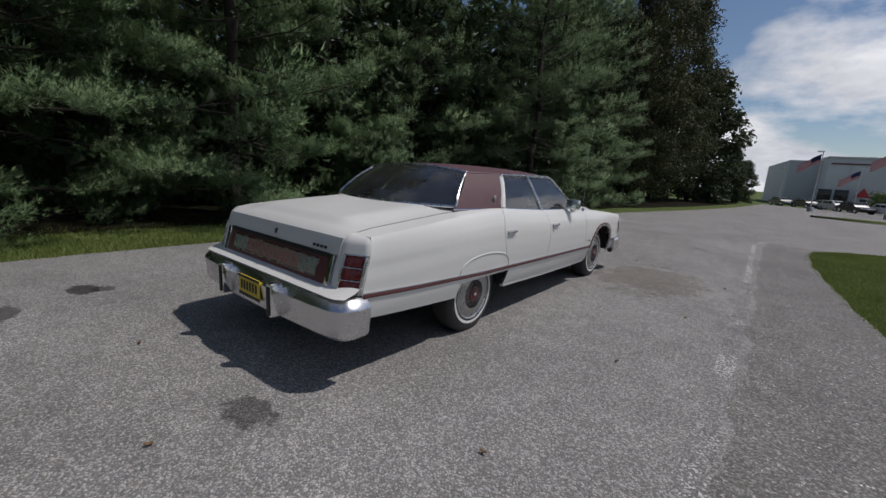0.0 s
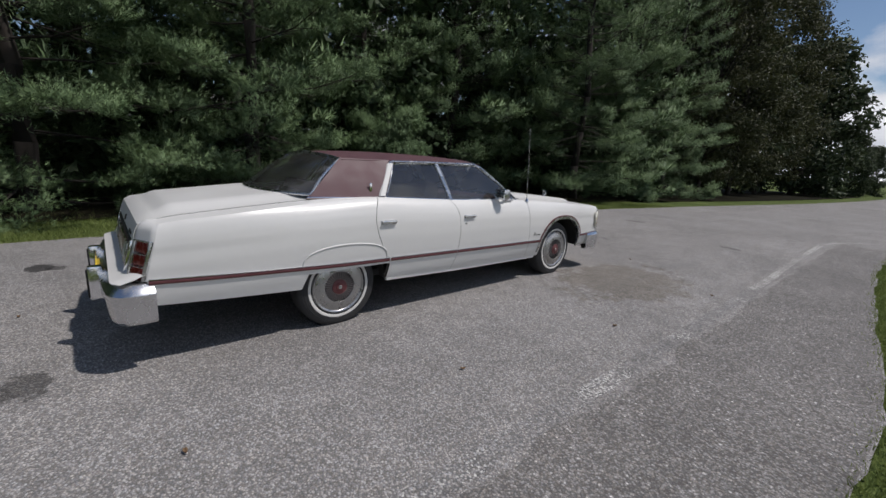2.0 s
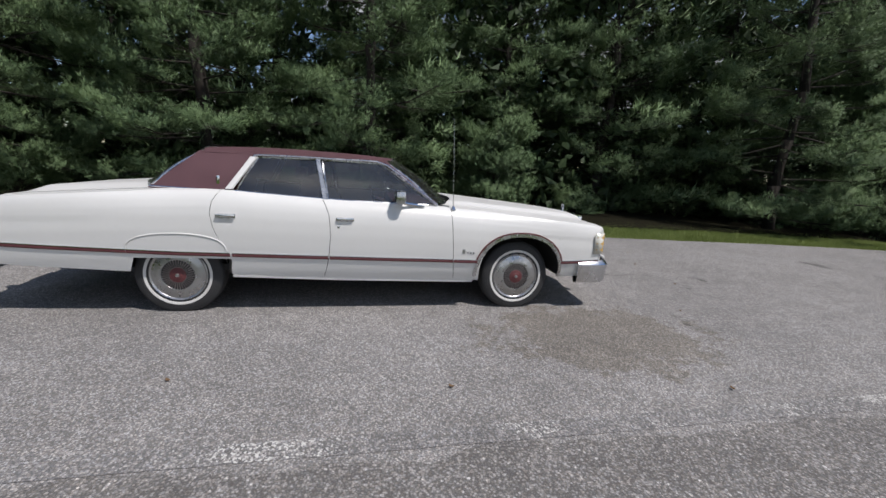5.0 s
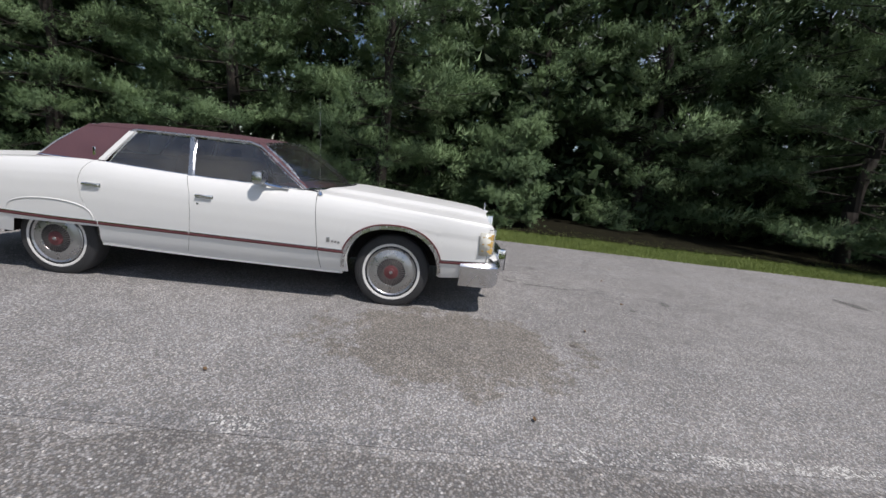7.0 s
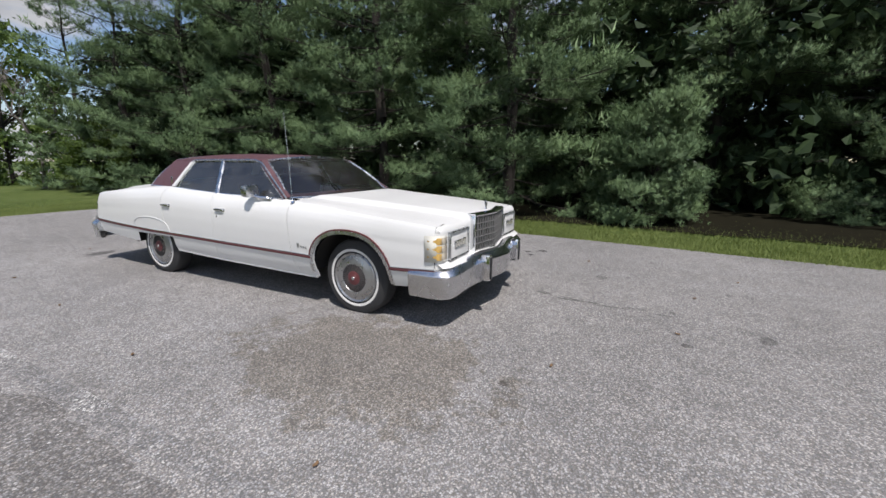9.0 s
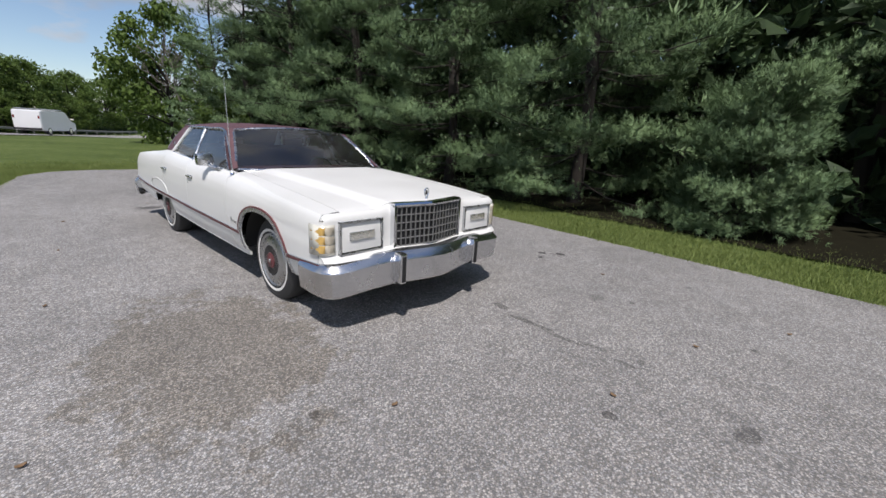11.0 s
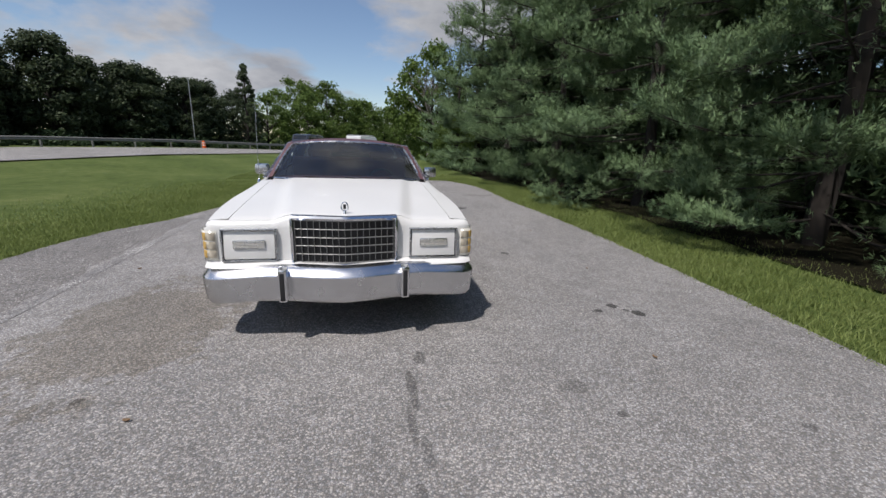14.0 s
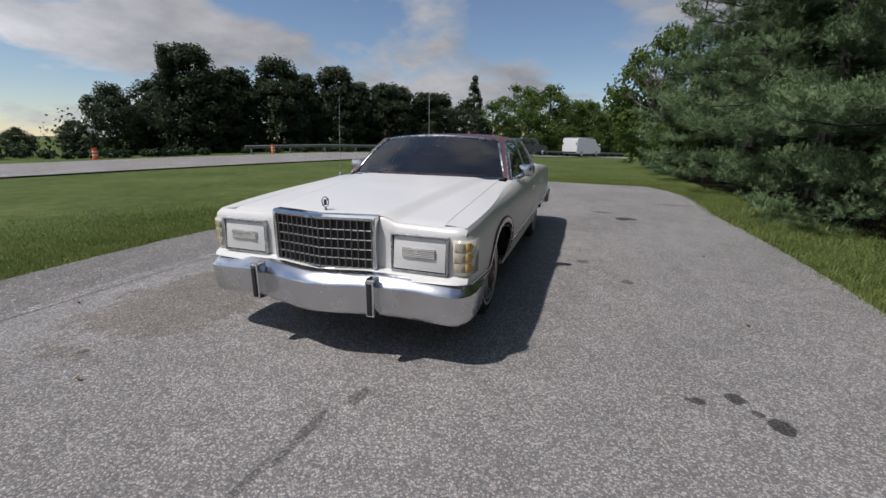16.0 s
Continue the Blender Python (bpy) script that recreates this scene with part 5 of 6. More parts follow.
def pine_parts(seed, tall, reach, low, gap=0.5):
    """Limbs of a pine, and the places and directions of its needle tufts: fans of bottle-brush shoots at the ends of the twigs."""
    rng = np.random.default_rng(seed)
    limbs, twigs, tuft_p, tuft_d, tuft_n, inner_p = [], [], [], [], [], []
    up = np.array([0, 0, 1.0])

    def fan(centre, way, size, shoots):
        """A flat spray of shoots that open outward and upward from the twig's end."""
        side = np.cross(way, up)
        side /= np.linalg.norm(side) + 1e-6
        for _ in range(shoots):
            d = way * rng.uniform(0.25, 1.0) + side * rng.normal(0, 0.75) + up * rng.uniform(0.05, 0.75)
            d /= np.linalg.norm(d)
            root = centre + rng.normal(0, 0.22 * size, 3) * np.array([1, 1, 0.55])
            ln = size * rng.uniform(0.6, 1.25)
            for s in (0.3, 0.65, 1.0):
                spot = root + d * ln * s
                tuft_p.append(spot)
                tuft_d.append(d + rng.normal(0, 0.12, 3))
                tuft_n.append(d * 0.55 + up * 0.55 + (spot - centre) / size * 0.45 + rng.normal(0, 0.1, 3))

    z = low
    while z < tall - 0.25:
        f = z / tall
        count = 5 if f < 0.7 else 4
        spin = rng.uniform(0, 2 * np.pi)
        shoots = 19 if z < 6.0 else 6
        for k in range(count):
            a = spin + 2 * np.pi * k / count + rng.normal(0, 0.3)
            ln = (reach * (1 - f) ** 0.55 * (0.62 + 0.38 * min(1, (z + 0.2) / 3.0)) + 0.25) * rng.uniform(0.58, 1.16)
            rise = math.radians(-5 + 36 * f + rng.normal(0, 8))
            steps = max(5, int(ln / 0.30))
            p = np.array([0, 0, z + rng.normal(0, 0.16)])
            d0 = np.array([math.cos(a) * math.cos(rise), math.sin(a) * math.cos(rise), math.sin(rise)])
            pts, marks = [p.copy()], [0.34, 0.50, 0.66, 0.84]
            for q in range(steps):
                t = (q + 1) / steps
                d = d0 + np.array([0, 0, 0.55 * max(0, t - 0.5) - 0.14 * math.sin(math.pi * t)])
                d /= np.linalg.norm(d)
                p = p + d * ln / steps
                p[2] = max(p[2], 0.14 + 0.05 * rng.random())
                pts.append(p.copy())
                if t < 0.5 and z < 7.0:
                    for _ in range(8):
                        inner_p.append(p + rng.normal(0, 0.22, 3))
                    way = np.array([-d[1], d[0], 0]) * rng.choice((-1, 1)) + d * 0.5 + rng.normal(0, 0.25, 3)
                    twigs.append([p.copy(), p + way * 0.22, p + way * 0.45 - up * 0.04])
                if marks and t >= marks[0]:
                    marks.pop(0)
                    side = np.array([-d[1], d[0], 0])
                    for sg in (-1, 1):
                        tl = (0.22 + 0.80 * (1 - t) * min(ln, 2.4) / 2.4) * rng.uniform(0.6, 1.3)
                        td = d * 0.72 + side * sg * 0.72 + up * rng.normal(0.10, 0.15)
                        td /= np.linalg.norm(td)
                        tip = p + td * tl
                        twigs.append([p.copy(), p + td * tl * 0.5, tip])
                        fan(tip, td, rng.uniform(0.30, 0.46), shoots)
            fan(p, d, rng.uniform(0.36, 0.50), shoots + 5)
            limbs.append(pts)
        z += gap * rng.uniform(0.75, 1.3)
    fan(np.array([0, 0, tall - 0.4]), up, 0.5, 16)
    return limbs, twigs, np.array(tuft_p), np.array(tuft_d), np.array(tuft_n), np.array(inner_p), rng


def needle_mesh(p, d, nrm, rng, per, length, width):
    d = d / np.linalg.norm(d, axis=1, keepdims=True)
    n = len(p)
    P, D = np.repeat(p, per, 0), np.repeat(d, per, 0)
    a, b = frame_of(D)
    phi = rng.uniform(0, 2 * np.pi, n * per)[:, None]
    open_ = rng.uniform(0.25, 1.05, n * per)[:, None]
    nd = D * np.cos(open_) + (a * np.cos(phi) + b * np.sin(phi)) * np.sin(open_)
    ln = length * rng.uniform(0.7, 1.2, n * per)[:, None]
    N = np.repeat(nrm / np.linalg.norm(nrm, axis=1, keepdims=True), per, 0) + rng.normal(0, 0.12, (n * per, 3))
    side = np.cross(nd, N) + 1e-4
    side /= np.linalg.norm(side, axis=1, keepdims=True)
    v = np.empty((n * per, 3, 3))
    base = P + nd * 0.01
    v[:, 0] = base - side * width * 0.5 + nd * ln * 0.25
    v[:, 1] = base + side * width * 0.5 + nd * ln * 0.25
    v[:, 2] = base + nd * ln
    v[:, 0] -= nd * ln * 0.2
    N /= np.linalg.norm(N, axis=1, keepdims=True)
    return v, np.repeat(N[:, None, :], 3, 1)


def bars(segments):
    """Three-sided tapered bars; segments: lists of points with a root radius."""
    bm = bmesh.new()
    for pts, r0 in segments:
        n = len(pts)
        add_tube(bm, pts, [max(r0 * (1 - 0.85 * i / (n - 1)), 0.004) for i in range(n)], 4, caps=False)
    return bm


def pine(name, seed, tall, reach, low, per, label, at, turn, length, width, gap=0.62, skip=1):
    limbs, twigs, p, d, facing_n, core, rng = pine_parts(seed, tall, reach, low, gap)
    tree = thing(name, label, "tree", at, turn, group="row of pines")
    lean = [Vector((0.10 * math.sin(k * 1.7 + seed), 0.10 * math.cos(k * 1.3 + seed), tall * k / 9)) for k in range(10)]
    lean[0] = Vector((0, 0, -0.15))
    bm = bars([(q[::3] + [q[-1]], 0.026) for q in limbs] + [(q, 0.009) for q in twigs[::skip]])
    add_tube(bm, lean, [0.19 * (1 - 0.9 * k / 9) + 0.015 for k in range(10)], 9)
    part("trunk", bm, BARK, tree)
    outer, outer_n = needle_mesh(p[::skip], d[::skip], facing_n[::skip], rng, per, length, width)
    away = core * np.array([1, 1, 0]) + np.array([0, 0, 0.8])
    inner, inner_n = needle_mesh(core, rng.normal(0, 1, core.shape) * np.array([1, 1, 0.5]), away, rng, 3, 0.14, 0.014)
    crown = triangles("crown", np.concatenate([outer, inner]), NEEDLES)
    for face in crown.data.polygons:
        face.use_smooth = True
    crown.data.normals_split_custom_set_from_vertices(np.concatenate([outer_n, inner_n]).reshape(-1, 3).tolist())
    crown.parent = tree
    return tree


def at_ground(x, y):
    return (x, y, ground_z(x, y) - 0.02)


PINE_LABEL = "tall white pine with dark layered branches of soft needles"
near_pines = [pine("pine_tree", 11, 12.5, 3.3, 0.30, 13, PINE_LABEL, at_ground(-10.5, 0.4), 20, 0.115, 0.0092, 0.72),
              pine("pine_tree", 12, 13.5, 3.2, 0.45, 13, PINE_LABEL, at_ground(-10.6, 4.7), 140, 0.115, 0.0092, 0.72),
              pine("pine_tree", 13, 12.0, 3.3, 0.25, 13, PINE_LABEL, at_ground(-10.4, -4.5), 250, 0.115, 0.0092, 0.72)]
pine("pine_tree", 14, 2.7, 0.95, 0.25, 16, "young white pine with upswept shoots before the taller row", at_ground(-9.9, 8.3), 40, 0.105, 0.008, 0.42)
pine("pine_tree", 15, 14.0, 3.6, 3.4, 10, "tall white pine with bare lower trunk over a dark hollow", at_ground(-14.4, 10.0), 75, 0.13, 0.013, 0.8)
for i, x, y, turn, size in [(0, -13.3, 13.9, 195, 1.0), (1, -9.4, 18.0, 200, 0.98), (2, -10.3, -9.2, 310, 1.0), (0, -9.8, -13.2, 120, 0.92), (2, -9.6, 22.8, 60, 1.02), (0, -9.8, 28.0, 250, 1.05)]:
    t = copy_thing(near_pines[i], pose(*at_ground(x, y), 0, 0, turn))
    t.scale = (size, size, size)
far_pine = pine("pine_tree", 21, 14.0, 4.2, 0.3, 5, "dense dark pine in the second row of trees", at_ground(-14.9, 1.4), 0, 0.30, 0.055, 0.62, 5)
for x, y, turn, size in [(-15.4, 6.0, 65, 1.05), (-17.2, 10.9, 130, 1.0), (-14.8, 15.2, 190, 1.1), (-14.5, 20.2, 255, 1.0), (-14.9, -3.6, 310, 0.95), (-14.2, -8.6, 20, 0.85), (-13.6, 26.5, 80, 1.1),
                         (-20.0, -1.0, 40, 1.0), (-20.0, 5.0, 100, 1.05), (-20.2, 11.0, 160, 1.0), (-20.0, 17.0, 220, 1.08), (-20.0, 24.0, 280, 1.0), (-19.0, -7.5, 330, 0.9), (-9.6, -17.0, 10, 0.66), (-10.8, 23.0, 30, 1.0)]:
    t = copy_thing(far_pine, pose(*at_ground(x, y), 0, 0, turn))
    t.scale = (size, size, size)


def leaf_cards(centres, radii, per, size, rng, droop=0.3):
    """Small kite-shaped leaves scattered over clumps; two triangles each, slightly folded."""
    c = np.repeat(centres, per, 0)
    r = np.repeat(radii, per)[:, None]
    d = rng.normal(0, 1, (len(c), 3))
    d /= np.linalg.norm(d, axis=1, keepdims=True)
    p = c + d * r * (rng.random((len(c), 1)) ** 0.45) * np.array([[1.0, 1.0, 0.72]])
    n = d + rng.normal(0, 0.6, d.shape) + np.array([[0, 0, 0.5]])
    n /= np.linalg.norm(n, axis=1, keepdims=True)
    a, b = frame_of(n)
    phi = rng.uniform(0, 2 * np.pi, (len(c), 1))
    u = a * np.cos(phi) + b * np.sin(phi)
    w = np.cross(n, u)
    s = size * rng.uniform(0.6, 1.3, (len(c), 1))
    tip, tail, l_, r_ = p + u * s, p - u * s * 0.8, p + w * s * 0.55 - n * s * droop, p - w * s * 0.55 - n * s * droop
    v = np.empty((2 * len(c), 3, 3))
    v[0::2, 0], v[0::2, 1], v[0::2, 2] = tail, r_, tip
    v[1::2, 0], v[1::2, 1], v[1::2, 2] = tail, tip, l_
    return v


def broadleaf(name, seed, tall, spread, foot, clumps, per, leaf, mat, label, at, shape="round"):
    rng = np.random.default_rng(seed)
    tree = thing(name, label, "tree", at, 0)
    cen, rad, limbs = [], [], []
    for k in range(clumps):
        t = rng.random() ** 0.95
        z = foot + (tall - foot) * t
        if shape == "round":
            w = spread * math.sqrt(max(0.04, 1 - (2 * t - 0.92) ** 2)) * rng.uniform(0.5, 1.0)
        elif shape == "cone":
            w = spread * (1 - t) ** 0.8 * rng.uniform(0.55, 1.05)
        else:
            w = spread * (0.75 + 0.35 * math.sin(3.1 * t)) * rng.uniform(0.45, 1.0) * (1 - 0.55 * t * t)
        a = rng.uniform(0, 2 * np.pi)
        cpos = np.array([w * math.cos(a), w * math.sin(a), z])
        cen.append(cpos)
        rad.append(spread * rng.uniform(0.19, 0.35) * (0.6 if shape == "cone" else 1.0))
        if k % 3 == 0:
            root = Vector((0, 0, max(0.4, z * 0.62)))
            limbs.append(([root, root.lerp(Vector(cpos), 0.5) + Vector((0, 0, 0.15)), Vector(cpos)], 0.06))
    bm = bars(limbs)
    add_tube(bm, [(0, 0, -0.2), (0.05, 0.03, tall * 0.3), (-0.04, 0.05, tall * 0.6), (0, 0, tall * 0.9)], [0.17, 0.13, 0.08, 0.02], 8)
    part("trunk", bm, BARK, tree)
    crown = triangles("crown", leaf_cards(np.array(cen), np.array(rad), per, leaf, rng), mat)
    crown.parent = tree
    return tree


def road_side(s, d):
    p = ROAD_A + ROAD_D * s + ROAD_N * d
    return at_ground(p.x, p.y)


# dark wood line beyond the highway
dark_a = broadleaf("tree", 31, 8.2, 2.7, 0.1, 170, 70, 0.155, LEAVES_WOOD, "dark dense roadside tree beyond the highway", road_side(13, -12.5), "column")
dark_b = broadleaf("tree", 32, 7.4, 3.2, 0.1, 160, 70, 0.155, LEAVES_WOOD, "dark bushy roadside tree beyond the highway", road_side(7.6, -13.0), "round")
dark_b.scale = (0.62, 0.62, 0.66)
light_a = broadleaf("tree", 33, 11.5, 4.2, 0.5, 90, 75, 0.23, LEAVES_MID, "light green broad tree beyond the highway", road_side(66, -13.5), "round")
light_b = broadleaf("tree", 34, 8.0, 3.6, 0.2, 90, 80, 0.18, LEAVES_MID, "light green bushy tree beyond the highway", road_side(57, -11.0), "round")
spruce = broadleaf("spruce_tree", 35, 9.5, 2.3, 0.4, 90, 70, 0.14, LEAVES_WOOD, "dark pointed spruce beyond the highway", road_side(45, -11.0), "cone")
rng_t = random.Random(4)
for s, d, kind, size in [(14.6, -14.5, 0, 0.92), (9.6, -14.5, 1, 0.56), (5.2, -14, 1, 0.36), (2.0, -15, 1, 0.30), (-2.0, -17, 1, 0.34), (-7, -20, 1, 0.50), (-12, -22, 1, 0.42), (-34, -22, 1, 0.62), (-42, -24, 1, 0.7),
                         (16.5, -13.5, 0, 0.98), (20, -12.5, 0, 1.05), (23, -14, 0, 1.0), (26, -12.5, 0, 1.06), (29, -13.5, 0, 0.96), (32, -12.5, 0, 1.0), (35, -14, 0, 1.04),
                         (38, -12.5, 0, 0.95), (41, -13.5, 0, 0.98), (18, -19, 1, 1.1), (25, -19, 1, 1.1), (32, -19, 1, 1.12), (39, -19, 1, 1.1), (48, -16, 1, 1.0), (11, -18, 1, 0.9),
                         (52, -14, 3, 0.95), (61, -16, 2, 0.95), (71, -13, 2, 0.92), (76, -12, 3, 1.15), (81, -14, 2, 0.85), (87, -12, 3, 1.2), (94, -14, 2, 0.9), (102, -13, 3, 1.3), (112, -13, 2, 1.0),
                         (66, -9.5, 3, 0.62), (72, -9.0, 3, 0.66), (79, -9, 3, 0.7), (60, -9.5, 3, 0.55), (124, -12, 2, 1.0), (138, -12, 2, 1.0)]:
    t = copy_thing((dark_a, dark_b, light_a, light_b)[kind], pose(*road_side(s, d), 0, 0, rng_t.uniform(0, 360)))
    t.scale = (size * rng_t.uniform(0.95, 1.1), size, size * (0.9 if kind < 2 else 1.0) * rng_t.uniform(0.93, 1.03))
slim = copy_thing(dark_a, pose(*road_side(11.4, -12.5), 0, 0, 70))
slim.scale = (0.42, 0.42, 0.97)
tagged(slim, "tall slim dark tree beyond the highway")
# tall trees that close the pine row
tall_a = broadleaf("tree", 41, 17.5, 3.6, 1.0, 170, 170, 0.115, LEAVES_OLIVE, "tall dark olive broadleaf tree at the end of the drive", at_ground(-9.6, 34.0), "column")
for x, y, turn, size in [(-9.6, 41.0, 100, 1.1), (-9.8, 50.0, 200, 1.15)]:
    t = copy_thing(tall_a, pose(*at_ground(x, y), 0, 0, turn))
    t.scale = (size, size, size)
for x, y, turn, size in [(-13.0, 46.0, 30, 2.0), (-8.5, 58.0, 130, 1.8), (-8.5, 66.0, 220, 1.3), (-5.8, 74.0, 80, 0.9), (-4.8, 83.0, 150, 0.8), (-15.0, 32.0, 60, 2.1), (-16.0, 41.0, 300, 2.0)]:
    t = copy_thing(dark_a, pose(*at_ground(x, y), 0, 0, turn))
    t.scale = (size, size, size)
    tagged(t, "dark broadleaf tree at the far end of the drive")
light_c = copy_thing(light_b, pose(*at_ground(-9.2, -25.0), 0, 0, 40))
light_c.scale = (0.9, 0.9, 1.1)
tagged(light_c, "light green shrub tree at the end of the pine row")
light_d = copy_thing(light_b, pose(*at_ground(-9.0, -14.5), 0, 0, 140))
light_d.scale = (0.42, 0.42, 0.38)

# added leaves close the wood behind the pines; dark colour holds its shade
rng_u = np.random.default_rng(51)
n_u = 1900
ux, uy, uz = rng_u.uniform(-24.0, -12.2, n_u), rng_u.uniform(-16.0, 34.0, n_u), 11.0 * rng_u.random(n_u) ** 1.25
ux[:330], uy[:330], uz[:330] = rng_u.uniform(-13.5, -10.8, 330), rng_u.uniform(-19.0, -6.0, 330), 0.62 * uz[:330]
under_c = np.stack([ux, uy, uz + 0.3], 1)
tagged(triangles("undergrowth", leaf_cards(under_c, rng_u.uniform(0.8, 1.4, n_u), 34, 0.26, rng_u), LEAVES_DARK), "added backing of very dark leaves, coloured as the shade behind the pines", "undergrowth", kind="stuff")

# bare tree with thin branches
rng_b = random.Random(9)
bare = thing("bare_tree", "leafless grey tree with thin branching twigs", "tree", at_ground(-8.5, -19.0), 0)
segs = []


def branch(p, d, ln, r, depth):
    q = p + d * ln
    segs.append(([p, p.lerp(q, 0.5) + Vector((rng_b.gauss(0, 0.05), rng_b.gauss(0, 0.05), 0)) * ln, q], r))
    if depth:
        for _ in range(3):
            nd = (d + Vector((rng_b.gauss(0, 0.5), rng_b.gauss(0, 0.5), rng_b.gauss(0.15, 0.3)))).normalized()
            branch(p.lerp(q, rng_b.uniform(0.55, 1.0)), nd, ln * rng_b.uniform(0.55, 0.8), r * 0.6, depth - 1)


branch(Vector((0, 0, -0.1)), Vector((0.03, 0.02, 1)), 2.7, 0.11, 5)
part("trunk", bars(segs), surface("grey_bark", (0.16, 0.14, 0.125), rough=0.9, spread=0.2), bare)


# ---- far things ----
STEEL = surface("galvanised_steel", (0.42, 0.43, 0.44), rough=0.5, metal=0.6, spread=0.15, scale=4)
POLE_WHITE = surface("pole_white", (0.62, 0.63, 0.63), rough=0.5, spread=0.1, scale=3)
ORANGE = surface("orange_plastic", (0.75, 0.13, 0.02), rough=0.5, spread=0.1)
REFLECT = surface("white_band", (0.75, 0.74, 0.7), rough=0.4, spread=0.06)
WALL_GREY = surface("grey_wall_panel", (0.60, 0.61, 0.65), rough=0.7, spread=0.06, scale=0.6)
WALL_DARK = surface("blue_grey_wall_panel", (0.48, 0.49, 0.53), rough=0.7, spread=0.08, scale=0.6)
ROOF_RED = surface("red_metal_roof", (0.45, 0.035, 0.03), rough=0.5, spread=0.1)
DARK_GLASS = surface("dark_window", (0.02, 0.022, 0.026), rough=0.1, spread=0.2)
FLAG_RED = surface("flag_red", (0.42, 0.03, 0.04), rough=0.8, spread=0.1)
FLAG_WHITE = surface("flag_white", (0.68, 0.67, 0.66), rough=0.8, spread=0.06)
FLAG_BLUE = surface("flag_blue", (0.02, 0.03, 0.11), rough=0.8, spread=0.1)
SIDING = surface("pale_siding", (0.55, 0.54, 0.50), rough=0.7, spread=0.08, scale=2)
SHINGLE = surface("grey_shingle", (0.22, 0.21, 0.20), rough=0.9, spread=0.2, scale=3)
VAN_WHITE = surface("van_white", (0.74, 0.74, 0.74), rough=0.35, coat=0.2, spread=0.04, scale=1)


def paint(name, color):
    return surface(name, color, rough=0.3, coat=0.4, spread=0.05, scale=1)


def simple_car(name, body_pts, cabin_pts, width, wheels, mat, label, category, at, turn, group="", detail=True):
    """A road vehicle from side outlines: painted body, glazed cabin, wheels, lamps."""
    ob = thing(name, label, category, at, turn, group)

    def slab(outline, w, taper):
        bm = bmesh.new()
        rows = []
        for f, k in ((-1, taper), (-0.94, 1.0), (0.94, 1.0), (1, taper)):
            cx = sum(p[0] for p in outline) / len(outline)
            cz = sum(p[1] for p in outline) / len(outline)
            rows.append([(cx + (x - cx) * k, f * w / 2, cz + (z - cz) * k) for x, z in outline])
        g = add_grid(bm, rows, close_v=True)
        bm.faces.new(g[0]); bm.faces.new(g[-1])
        return bm
    part("body", slab(body_pts, width, 0.97), mat, ob, angle=30)
    part("cabin", slab(cabin_pts, width * 0.93, 0.93), mat, ob, angle=30)
    x0, x1 = min(p[0] for p in cabin_pts), max(p[0] for p in cabin_pts)
    z0, z1 = min(p[1] for p in cabin_pts), max(p[1] for p in cabin_pts)
    top = [p for p in cabin_pts if p[1] > (z0 + z1) / 2]
    ta, tb = min(p[0] for p in top), max(p[0] for p in top)
    for sg in (1, -1):
        for k in range(2):
            a = ta + (tb - ta) * (0.04 + 0.49 * k)
            b = a + (tb - ta) * 0.44
            part("side_window", box(((a + b) / 2, sg * width * 0.462, z0 + (z1 - z0) * 0.5), (b - a, 0.03, (z1 - z0) * 0.58), 0.01), DARK_GLASS, ob)
    part("front_window", box((tb + (x1 - tb) * 0.42, 0, z0 + (z1 - z0) * 0.52), (0.06, width * 0.76, (z1 - z0) * 0.72), 0.01,
                             Euler((0, radians(-28), 0))), DARK_GLASS, ob)
    part("back_window", box((ta - (ta - x0) * 0.35, 0, z0 + (z1 - z0) * 0.55), (0.05, width * 0.74, (z1 - z0) * 0.55), 0.01, Euler((0, radians(18), 0))), DARK_GLASS, ob)
    for wx, r in wheels:
        for sg in (1, -1):
            bm = lathe([(-0.09, 0.0), (-0.10, r * 0.7), (-0.08, r), (0.08, r), (0.10, r * 0.7), (0.09, 0.0)], 0, 20)
            bmesh.ops.rotate(bm, cent=(0, 0, 0), matrix=Matrix.Rotation(radians(90 * sg), 3, "Z"), verts=bm.verts)
            bmesh.ops.translate(bm, vec=(wx, sg * (width / 2 - 0.09), r), verts=bm.verts)
            tyre = part("wheel", bm, RUBBER, ob)
            bm = lathe([(0.102, 0.0), (0.104, r * 0.55), (0.098, r * 0.62)], 0, 16)
            bmesh.ops.rotate(bm, cent=(0, 0, 0), matrix=Matrix.Rotation(radians(90 * sg), 3, "Z"), verts=bm.verts)
            bmesh.ops.translate(bm, vec=(wx, sg * (width / 2 - 0.09), r), verts=bm.verts)
            part("rim", bm, DULL_CHROME, tyre)
    xb = [p[0] for p in body_pts]
    zb = [p[1] for p in body_pts]
    zl = min(zb) + (max(zb) - min(zb)) * 0.62
    for sg in (1, -1):
        part("headlight", box((max(xb) - 0.05, sg * width * 0.38, zl), (0.10, 0.26, 0.13), 0.02), CLEAR_LENS, ob)
        part("tail_light", box((min(xb) + 0.03, sg * width * 0.43, zl + 0.08), (0.08, 0.12, 0.24), 0.02), RED_LENS, ob)
    return ob


def facing(v):
    return math.degrees(math.atan2(v.y, v.x))


def on_road(s, d):
    p = ROAD_A + ROAD_D * s + ROAD_N * d
    return (p.x, p.y, ground_z(p.x, p.y) + 0.04)


